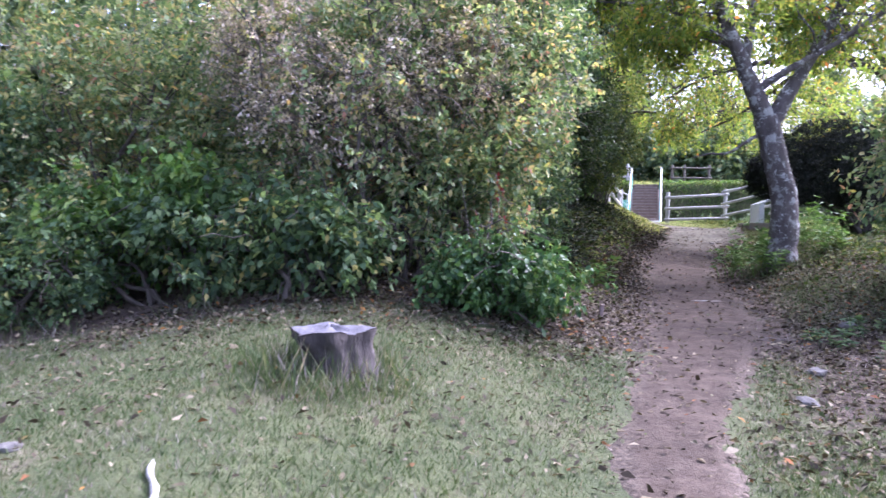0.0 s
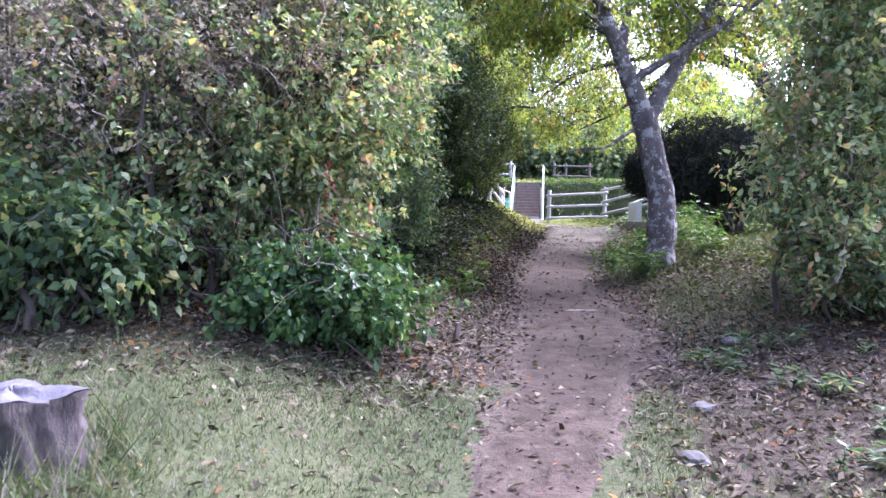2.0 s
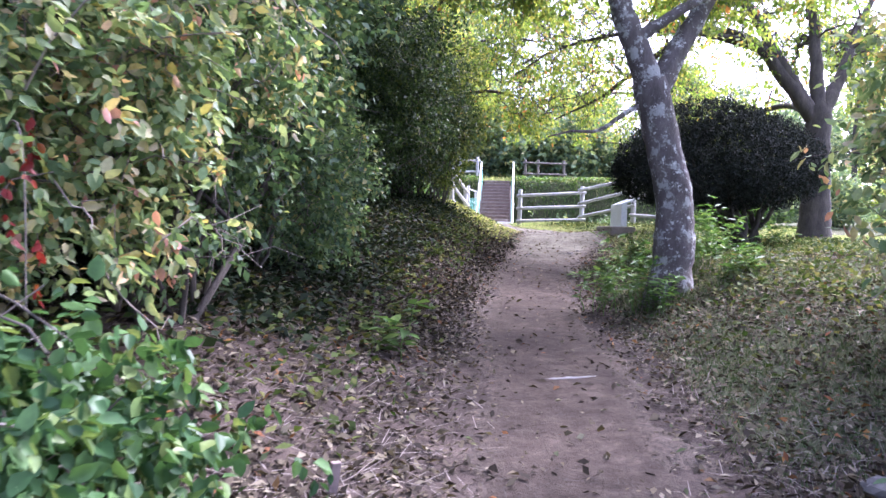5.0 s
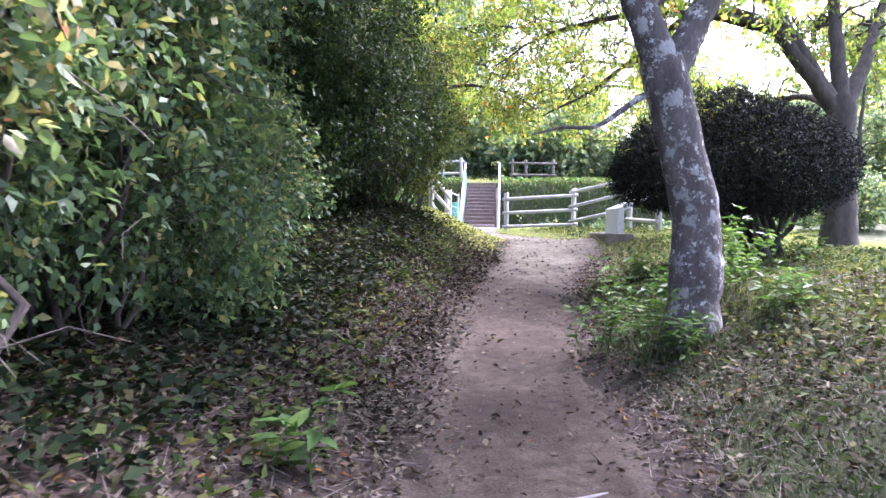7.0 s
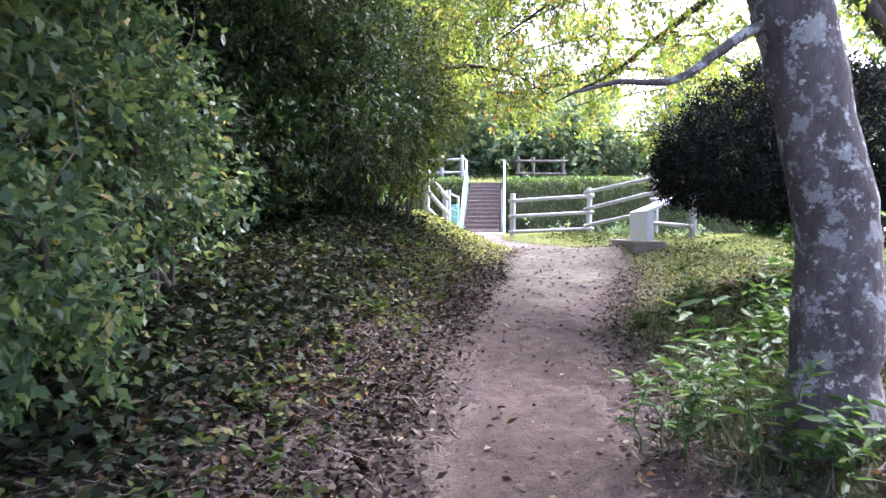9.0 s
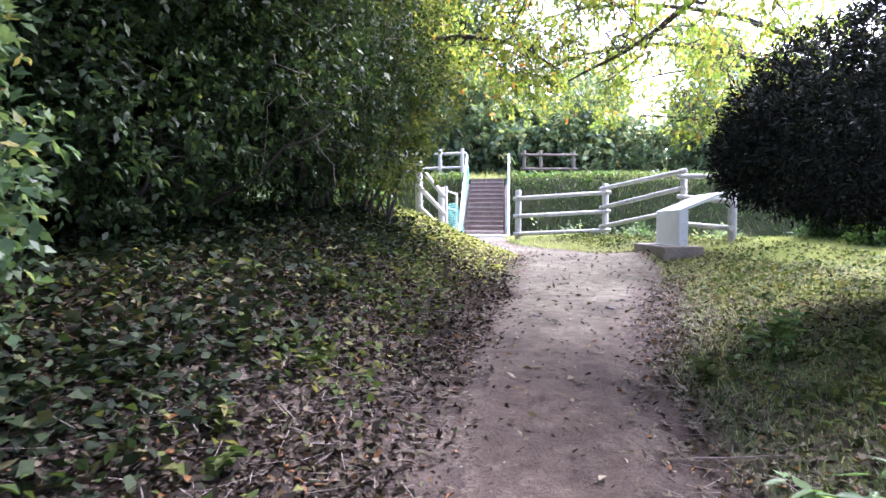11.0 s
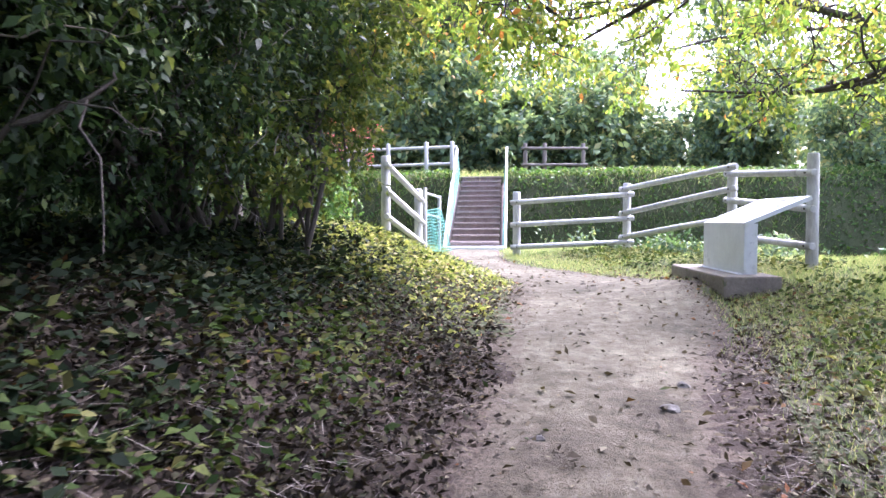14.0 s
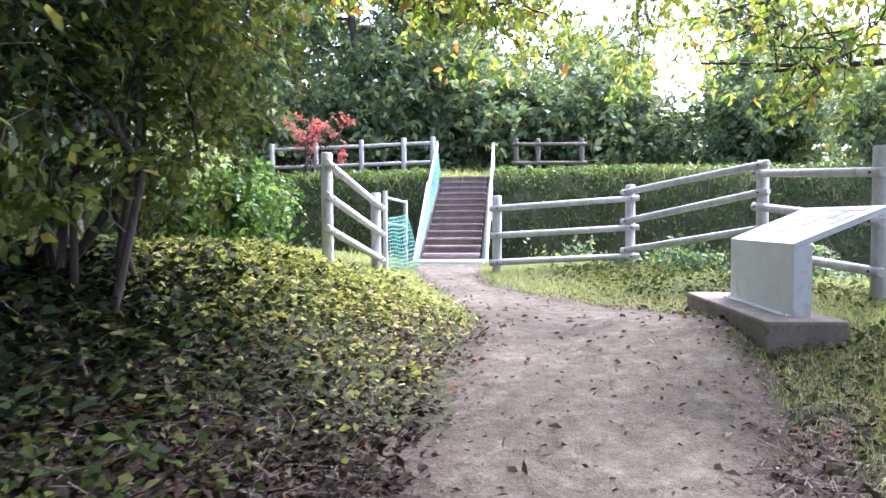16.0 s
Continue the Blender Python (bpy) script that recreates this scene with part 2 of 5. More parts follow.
GOLD = leaf_material("yellow_green_leaves", [(0.0, (0.086, 0.164, 0.0359)), (0.45, (0.172, 0.258, 0.0538)), (0.85, (0.322, 0.375, 0.0807)), (0.97, (0.408, 0.352, 0.0897)), (1.0, (0.483, 0.212, 0.0718))], 0.55, 0.5)
# Evergreen leaves taken darker still: deep shade is put into the colour.
SHADED_EVERGREEN = leaf_material("shaded_evergreen_leaves", [(0.0, (0.013, 0.028, 0.013)), (0.5, (0.026, 0.054, 0.022)), (0.9, (0.06, 0.105, 0.036)), (1.0, (0.13, 0.165, 0.05))], 0.35, 0.55)
YEW = leaf_material("dark_clipped_needles", [(0.0, (0.017, 0.021, 0.02)), (0.6, (0.026, 0.032, 0.03)), (1.0, (0.05, 0.056, 0.05))], 0.04, 0.9)
BACKLIT = leaf_material("thin_olive_green_leaves", [(0.0, (0.038, 0.07, 0.02)), (0.5, (0.085, 0.125, 0.036)), (0.9, (0.16, 0.2, 0.055)), (1.0, (0.27, 0.25, 0.08))], 0.55, 0.5)
WOODS = leaf_material("woodland_leaves", [(0.0, (0.068, 0.121, 0.0851)), (0.5, (0.146, 0.224, 0.128)), (0.9, (0.272, 0.355, 0.17)), (1.0, (0.486, 0.449, 0.227))], 0.4, 0.55)
HERB = leaf_material("herb_leaves", [(0.0, (0.04, 0.1, 0.025)), (0.6, (0.09, 0.18, 0.05)), (1.0, (0.18, 0.27, 0.07))], 0.4, 0.5)
LITTER = leaf_material("fallen_leaves", [(0.0, (0.0205, 0.0164, 0.0123)), (0.3, (0.0451, 0.0369, 0.0262)), (0.55, (0.0779, 0.0656, 0.0451)), (0.75, (0.139, 0.119, 0.082)), (0.87, (0.221, 0.197, 0.148)), (0.93, (0.041, 0.0656, 0.023)), (0.98, (0.164, 0.0656, 0.0328)), (1.0, (0.246, 0.131, 0.041))], 0.1, 0.75, 0.3)
# Ivy green taken near black: the shade under the thicket is put into it.
SHADED_IVY = leaf_material("shaded_ivy_leaves", [(0.0, (0.007, 0.013, 0.007)), (0.6, (0.016, 0.027, 0.013)), (0.9, (0.03, 0.046, 0.02)), (1.0, (0.07, 0.07, 0.035))], 0.15, 0.7)
# Fallen leaves with the left bank's shade put into a darker brown.
SHADED_LITTER = leaf_material("shaded_fallen_leaves", [(0.0, (0.01, 0.008, 0.006)), (0.4, (0.024, 0.019, 0.014)), (0.7, (0.045, 0.037, 0.027)), (0.88, (0.095, 0.082, 0.058)), (0.95, (0.028, 0.04, 0.016)), (1.0, (0.12, 0.06, 0.026))], 0.1, 0.75, 0.3)
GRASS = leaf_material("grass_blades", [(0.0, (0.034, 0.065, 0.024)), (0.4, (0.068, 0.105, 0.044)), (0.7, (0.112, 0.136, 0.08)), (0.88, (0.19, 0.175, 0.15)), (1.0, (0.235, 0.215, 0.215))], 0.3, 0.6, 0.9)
# GRASS again, yellower and brighter: sunlight of the open ground is in the colour.
GRASS_LIT = leaf_material("sunlit_yellow_grass_blades", [(0.0, (0.14, 0.22, 0.09)), (0.5, (0.28, 0.36, 0.16)), (0.85, (0.43, 0.44, 0.25)), (1.0, (0.52, 0.47, 0.33))], 0.4, 0.6)
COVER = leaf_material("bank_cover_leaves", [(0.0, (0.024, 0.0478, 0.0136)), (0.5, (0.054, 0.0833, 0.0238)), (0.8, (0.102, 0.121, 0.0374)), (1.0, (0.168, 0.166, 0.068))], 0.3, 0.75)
# COVER leaves again with the open bank's sunlight put into a brighter yellow-green.
SUNNY_COVER = leaf_material("sunlit_bank_leaves", [(0.0, (0.109, 0.153, 0.0483)), (0.5, (0.26, 0.31, 0.09)), (0.85, (0.41, 0.42, 0.15)), (1.0, (0.459, 0.415, 0.322))], 0.4, 0.7)
RED_LEAF = leaf_material("red_leaves", [(0.0, (0.1, 0.01, 0.01)), (0.6, (0.2, 0.025, 0.02)), (1.0, (0.225, 0.08, 0.02))], 0.4, 0.5)
PINK = leaf_material("pink_blossom", [(0.0, (0.48, 0.09, 0.128)), (0.5, (0.6, 0.188, 0.208)), (1.0, (0.6, 0.315, 0.288))], 0.4, 0.6)


# ---- mesh helpers ----
def mesh_of(name, verts, faces, mat, smooth=False):
    """A mesh from arrays of vertices and equal-sided faces."""
    verts, faces = np.asarray(verts, np.float32), np.asarray(faces, np.int32)
    me = bpy.data.meshes.new(name)
    k = faces.shape[1]
    me.vertices.add(len(verts))
    me.vertices.foreach_set("co", verts.ravel())
    me.loops.add(faces.size)
    me.loops.foreach_set("vertex_index", faces.ravel())
    me.polygons.add(len(faces))
    me.polygons.foreach_set("loop_start", np.arange(0, faces.size, k, dtype=np.int32))
    if smooth:
        me.polygons.foreach_set("use_smooth", np.ones(len(faces), bool))
    me.update(calc_edges=True)
    me.validate()
    me.materials.append(mat)
    return me


def part_of(name, me, parent, label=""):
    ob = new(name, me)
    ob.parent = parent
    return tagged(ob, label, kind="stuff" if name in ("branchwork", "brushwood", "foliage", "crown", "stalks") else "")


def part(name, bm, mat, parent, label=""):
    me = bpy.data.meshes.new(name)
    bm.to_mesh(me)
    bm.free()
    me.materials.append(mat)
    return part_of(name, me, parent, label)


def thing(name, x, y, z, label, category, group="", kind=""):
    ob = new(name)
    ob.empty_display_size = 0.2
    ob.location = (x, y, z)
    return tagged(ob, label, category, group, kind)


def unit(v):
    return v / np.maximum(np.linalg.norm(v, axis=-1, keepdims=True), 1e-9)


def leaves(rs, base, way, up, length, width, full=False):
    """Folded leaf blades: base points, growing way, rough facing; arrays of length and width. full: with rounded shoulders and a midrib."""
    side = unit(np.cross(way, up))
    nor = np.cross(side, way)
    n = len(base)
    length, width = np.broadcast_to(length, n)[:, None], np.broadcast_to(width, n)[:, None]
    tip = base + way * length - nor * length * rs.uniform(-0.05, 0.25, (n, 1))
    fold = nor * width * rs.uniform(0.05, 0.25, (n, 1))
    if full:
        near, far = base + way * length * 0.28 + fold, base + way * length * 0.66 - nor * length * 0.04 + fold * 0.8
        a, b = side * width * 0.46, side * width * 0.4
        v = np.stack([base, near + a, far + b, tip, far - b, near - a], 1).reshape(-1, 3)
        k = 6 * np.arange(n)[:, None]
        return v, np.concatenate([k + [0, 1, 2, 3], k + [0, 3, 4, 5]], 1).reshape(-1, 4)
    mid = base + way * length * 0.45
    v = np.stack([base, mid + side * width * 0.5 + fold, tip, mid - side * width * 0.5 + fold], 1).reshape(-1, 3)
    return v, np.arange(4 * n).reshape(-1, 4)


def tubes(paths, sides=6):
    """Tapered tubes along polylines: each is (points n x 3, radii n)."""
    vs, fs, at = [], [], 0
    ang = np.arange(sides) * 2 * math.pi / sides
    for pts, rad in paths:
        pts, rad = np.asarray(pts, float), np.asarray(rad, float)
        d = unit(np.gradient(pts, axis=0))
        a = np.zeros_like(d)
        a[0] = unit(np.cross(d[0], [1.0, 0, 0] if abs(d[0, 2]) > 0.8 else [0, 0, 1.0]))
        for i in range(1, len(d)):
            a[i] = unit(a[i - 1] - d[i] * np.dot(a[i - 1], d[i]))
        b = np.cross(d, a)
        ring = pts[:, None] + rad[:, None, None] * (np.cos(ang)[None, :, None] * a[:, None] + np.sin(ang)[None, :, None] * b[:, None])
        n = len(pts)
        vs.append(ring.reshape(-1, 3))
        i, j = np.meshgrid(np.arange(n - 1), np.arange(sides), indexing="ij")
        k = (j + 1) % sides
        fs.append(np.stack([i * sides + j, i * sides + k, (i + 1) * sides + k, (i + 1) * sides + j], -1).reshape(-1, 4) + at)
        at += n * sides
    return np.concatenate(vs), np.concatenate(fs)


def curve_between(rs, a, b, sag=0.0, wob=0.08, n=7):
    """A wandering line from a to b."""
    a, b = np.asarray(a, float), np.asarray(b, float)
    t = np.linspace(0, 1, n)[:, None]
    span = np.linalg.norm(b - a)
    w = np.cumsum(rs.normal(0, 1, (n, 3)), 0)
    w -= w[0] + (w[-1] - w[0]) * t
    return a + (b - a) * t + w * span * wob / math.sqrt(n) + np.array([0, 0, 1]) * sag * span * 4 * t * (1 - t)


def smooth_line(pts, n=24):
    """A smooth curve through the points."""
    p = np.asarray(pts, float)
    p = np.vstack([2 * p[0] - p[1], p, 2 * p[-1] - p[-2]])
    out = []
    segs = len(p) - 3
    for s in np.linspace(0, segs - 1e-6, n):
        i, f = int(s), s - int(s)
        a, b, c, d = p[i:i + 4]
        out.append(0.5 * (2 * b + (c - a) * f + (2 * a - 5 * b + 4 * c - d) * f * f + (3 * b - a - 3 * c + d) * f ** 3))
    return np.array(out)


def sprays(rs, centre, out, per, reach, length, width, droop=0.15, flat=0.6, full=False):
    """Leafy twig ends: per leaves along a short twig at each centre, growing along out."""
    n = len(centre)
    out = unit(out + rs.normal(0, 0.35, (n, 3)) - [0, 0, droop])
    ref = unit(np.cross(out, rs.normal(0, 1, (n, 3))))
    t = (np.arange(per) + rs.uniform(0, 1, (n, per))) / per
    sgn = np.where(np.arange(per) % 2, 1.0, -1.0)[None, :, None]
    reach = reach * rs.uniform(0.6, 1.3, (n, 1, 1))
    pos = centre[:, None] + out[:, None] * (t[..., None] - 0.4) * reach + rs.normal(0, 0.1, (n, per, 3)) * reach
    way = unit(out[:, None] * 0.7 + ref[:, None] * sgn * 0.9 + rs.normal(0, 0.4, (n, per, 3)) - [0, 0, droop * 2])
    up = unit(np.array([0, 0, 1.0]) * flat + rs.normal(0, 0.5, (n, per, 3)) + out[:, None] * 0.25)
    s = rs.uniform(0.55, 1.25, n * per)
    return leaves(rs, pos.reshape(-1, 3), way.reshape(-1, 3), up.reshape(-1, 3), length * s, width * s, full)


# ---- the lie of the land ----
CENTRE = ((-30, -2.0), (-4, 0.4), (1, 0.7), (4.1, 1.53), (5.7, 2.3), (7.0, 2.92), (8.8, 3.5), (11.1, 4.15), (13.5, 5.05), (16.1, 6.35), (17.05, 6.88), (18.46, 7.5), (19.4, 7.75), (20.4, 7.35), (21.5, 7.2), (22.0, 7.2), (23.7, 7.5), (60, 15.0))
HALF = ((-30, 0.15), (2.4, 0.17), (4, 0.26), (5, 0.35), (6.7, 0.45), (9, 0.55), (13.5, 0.52), (16, 0.78), (17.05, 1.05), (18.46, 1.08), (19.4, 0.88), (20.4, 0.45), (21.5, 0.32), (23.2, 0.42))
RISE = ((-40, -0.6), (0.6, 0.13), (4.6, 0.4), (6.7, 0.52), (8.6, 0.58), (10.3, 0.625), (11.4, 0.69), (14.2, 0.96), (15.3, 1.06), (17.3, 1.23), (19.0, 1.37), (23.5, 1.6), (60, 1.6))
LEFT = ((-40, 0.1), (4, 0.2), (6, 0.25), (8, 0.42), (11, 0.45), (13.5, 0.6), (17, 0.7), (19.5, 0.55), (22, 0.2), (60, 0.2))
RIGHT = ((-40, 0.0), (5, 0.03), (7.5, 0.25), (9.2, 0.48), (10.6, 0.56), (12.5, 0.4), (15, 0.24), (18, 0.3), (21, 0.12), (60, 0.1))
BRIDGE_FOOT, AHEAD, ASIDE = np.array([7.58, 23.75]), np.array([0.31, 0.951]), np.array([0.951, -0.31])


def along(table, y):
    a = np.array(table, float)
    return np.interp(y, a[:, 0], a[:, 1])


def step01(t):
    t = np.clip(t, 0, 1)
    return t * t * (3 - 2 * t)


def waves(x, y, s, seed):
    """Cheap smooth unevenness from a few crossing waves."""
    rs = np.random.RandomState(seed)
    z = 0
    for k in range(6):
        a, f, p = rs.uniform(0, 6.28), s * rs.uniform(0.6, 1.9), rs.uniform(0, 6.28)
        z = z + np.sin((x * math.cos(a) + y * math.sin(a)) * f + p)
    return z / 6


def land(x, y):
    """Height of the ground."""
    x, y = np.asarray(x, float), np.asarray(y, float)
    c, h = along(CENTRE, y), along(HALF, y)
    off = x - c
    dl, dr = np.maximum(-off - h, 0), np.maximum(off - h, 0)
    z = along(RISE, y) + along(LEFT, y) * step01(dl / 1.9) + along(RIGHT, y) * step01(dr / 1.7)
    z = z + 0.04 * np.minimum(dl, 6) * step01((y - 5) / 4) + 0.06 * np.clip(dr - 1.2, 0, 5) * step01((y - 6) / 3) * step01((22 - y) / 3)
    z = z + 0.03 * waves(x, y, 1.6, 5) * step01((np.abs(off) - h) / 0.6) + 0.008 * waves(x, y, 9, 6)
    z = z - 0.15 * np.clip(-0.7 - x, 0, 5) * step01((10 - y) / 3)
    z = z + 0.16 * np.exp(-((x - 8.6) ** 2 + (y - 18.2) ** 2) / 0.9)
    u = (x - BRIDGE_FOOT[0]) * ASIDE[0] + (y - BRIDGE_FOOT[1]) * ASIDE[1]
    v = (x - BRIDGE_FOOT[0]) * AHEAD[0] + (y - BRIDGE_FOOT[1]) * AHEAD[1]
    brink = np.where(u > 1.3, -1.3 * np.clip(u - 1.3, 0, 3.0), np.where(u < -1.2, -1.1 * np.clip(-u - 1.2, 0, 1.6), 0.0)) + 0.1
    down = step01((v - brink) / 1.0)
    z = z * (1 - down) + 0.5 * down
    top = 3.02 + 0.05 * waves(x, y, 0.9, 7) + 0.02 * np.clip(v - 3.5, 0, 40)
    up = step01((v - 1.9) / 1.1)
    return z * (1 - up) + top * up


def turf_mask(x, y):
    """Where grass grows: the lawn at the start, the verge under the trees, the meadow by the fence."""
    c, h = along(CENTRE, y), along(HALF, y)
    off = x - c
    lawn = step01((6.6 - y - 0.15 * np.abs(x)) / 0.9) * (1 - 0.7 * step01((off - 0.4) / 0.5) * step01((y - 3.8) / 0.8))
    verge = np.maximum(step01((off - h - 0.12) / 0.45) * step01((y - 6.3) / 1.2), step01((off - 3.2) / 1.0))
    bank = step01((y - 16.2) / 1.5)
    return np.clip(np.maximum(np.maximum(lawn, verge * 0.9), bank), 0, 1)


def spread(lo, hi, step, far, growth=1.35):
    a = list(np.arange(lo, hi + 1e-6, step))
    d, p = step, a[-1]
    q = a[0]
    right, left = [], []
    while p < far:
        d *= growth
        p += d
        q -= d
        right.append(p)
        left.append(q)
    return np.array(left[::-1] + a + right)


def build_ground():
    xs, ys = spread(-7, 14, 0.1, 400), spread(0, 27, 0.1, 400)
    gx, gy = np.meshgrid(xs, ys, indexing="ij")
    gz = land(gx, gy)
    nx, ny = gx.shape
    i, j = np.meshgrid(np.arange(nx - 1), np.arange(ny - 1), indexing="ij")
    q = np.stack([i * ny + j, (i + 1) * ny + j, (i + 1) * ny + j + 1, i * ny + j + 1], -1).reshape(-1, 4)
    me = mesh_of("ground", np.stack([gx, gy, gz], -1).reshape(-1, 3), q, EARTH, True)
    at = me.attributes.new("turf", "FLOAT", "POINT")
    at.data.foreach_set("value", turf_mask(gx, gy).ravel().astype(np.float32))
    tagged(new("ground", me), "uneven earth ground with patchy turf and leaf litter", "ground", kind="structure")


def build_path():
    s = np.arange(2.2, 23.65, 0.045)
    w = np.linspace(-1.3, 1.3, 61)
    rows = []
    for y in s:
        h = along(HALF, y) * (1 + 0.16 * waves(np.array([y]), np.array([0.0]), 2.1, 11)[0])
        x = along(CENTRE, y) + w * h * 1.2 + 0.06 * waves(np.array([y]), np.array([3.0]), 1.7, 12)[0]
        yy = np.full_like(x, y)
        rim = 0.022 * waves(x, yy, 5.0, 13) + 0.016 * waves(x, yy, 17.0, 14) + 0.014 * waves(x, yy, 48.0, 16)
        z = land(x, yy) + 0.012 - 0.045 * np.clip((np.abs(w) - 0.6) / 0.7, 0, 1) + rim * step01((np.abs(w) - 0.35) / 0.5) + 0.004 * waves(x, yy, 25, 15)
        rows.append(np.stack([x, yy, z], -1))
    v = np.array(rows)
    n, k = v.shape[:2]
    i, j = np.meshgrid(np.arange(n - 1), np.arange(k - 1), indexing="ij")
    q = np.stack([i * k + j, i * k + j + 1, (i + 1) * k + j + 1, (i + 1) * k + j], -1).reshape(-1, 4)
    me = mesh_of("path", v.reshape(-1, 3), q, DIRT, True)
    for name, val in (("worn", np.broadcast_to(np.clip((0.92 - np.abs(w)) / 0.5, 0, 1), (n, k))), ("sand", np.broadcast_to(step01((s - 11.0) / 8.0)[:, None], (n, k)))):
        me.attributes.new(name, "FLOAT", "POINT").data.foreach_set("value", np.ascontiguousarray(val, np.float32).ravel())
    tagged(new("path", me), "trodden brown dirt footpath with scattered leaves", "path", kind="structure")


build_ground()
build_path()


# ---- plants ----
def lump(p, seed):
    return waves(p[:, 0] * 1.3 + p[:, 2] * 0.7, p[:, 1] * 1.3 - p[:, 2] * 0.9, 3.2, seed)


def clumps(rs, blobs, n, shell=0.25, rough=0.2, seed=0, bunch=0):
    """Points near the skins of a set of rounded masses, and the ways outward."""
    if bunch:
        p, out = clumps(rs, blobs, max(n // 7, 8), shell, rough, seed)
        p, out = np.repeat(p, 7, 0), np.repeat(out, 7, 0)
        return p + rs.normal(0, bunch, p.shape), unit(out + rs.normal(0, 0.5, p.shape))
    b = np.array(blobs, float)
    area = (b[:, 3] * b[:, 4] + b[:, 4] * b[:, 5] + b[:, 3] * b[:, 5])
    k = rs.choice(len(b), n, p=area / area.sum())
    d = unit(rs.normal(0, 1, (n, 3)))
    r = np.clip(1 - np.abs(rs.normal(0, shell, n)), 0.25, 1)[:, None]
    p = b[k, :3] + d * b[k, 3:] * r
    p = b[k, :3] + (p - b[k, :3]) * (1 + rough * lump(p, 31 + seed)[:, None] * 2.2)
    return p, unit(d / b[k, 3:] + [0, 0, 0.15])


def shrub(name, label, x, y, blobs, mat, n, per, reach, length, width, seed, stems=9, bare=60, category="shrub", group="", droop=0.15, flat=0.6, wood=None, rough=0.2, shell=0.25, stem_r=0.022):
    rs = np.random.RandomState(seed)
    z0 = float(land(x, y))
    ob = thing(name, x, y, z0, label, category, group)
    p, out = clumps(rs, blobs, n, shell, rough, seed, reach * 0.65)
    keep = p[:, 2] + z0 > land(p[:, 0] + x, p[:, 1] + y) + 0.06
    p, out = p[keep], out[keep]
    part_of("foliage", mesh_of("foliage", *sprays(rs, p, out, per, reach, length, width, droop, flat, mat in (FRESH, HERB, GREY_GREEN)), mat), ob)
    lines = []
    for _ in range(stems):
        a = np.array([rs.normal(0, 0.16), rs.normal(0, 0.16), -0.06])
        a[2] += float(land(x + a[0], y + a[1])) - z0
        b = p[rs.randint(len(p))] * [0.85, 0.85, 0.95]
        c = curve_between(rs, a, b, 0.12, 0.16, 9)
        lines.append((c, np.linspace(stem_r * rs.uniform(0.7, 1.3), 0.005, 9)))
        for _ in range(4):
            i = rs.randint(3, 8)
            e = c[i] + unit(rs.normal(0, 1, 3) + [0, 0, 0.4]) * rs.uniform(0.3, 0.8)
            lines.append((curve_between(rs, c[i], e, 0.05, 0.15, 5), np.linspace(0.007, 0.002, 5)))
    part_of("branchwork", mesh_of("branchwork", *tubes(lines, 5), wood or DARK_BARK, True), ob)
    if bare:
        lines = []
        for i in rs.choice(len(p), bare):
            e = p[i] + unit(out[i] + rs.normal(0, 0.6, 3)) * rs.uniform(0.12, 0.4)
            a = p[i] - out[i] * rs.uniform(0.2, 0.5)
            c = curve_between(rs, a, e, 0.02, 0.2, 6)
            lines.append((c, np.linspace(0.0055, 0.0014, 6)))
            f = c[3] + unit(rs.normal(0, 1, 3) + out[i]) * 0.14
            lines.append((curve_between(rs, c[3], f, 0, 0.2, 4), np.linspace(0.0025, 0.001, 4)))
        part_of("brushwood", mesh_of("brushwood", *tubes(lines, 3), TWIG, True), ob, "bare grey twigs")
    return ob


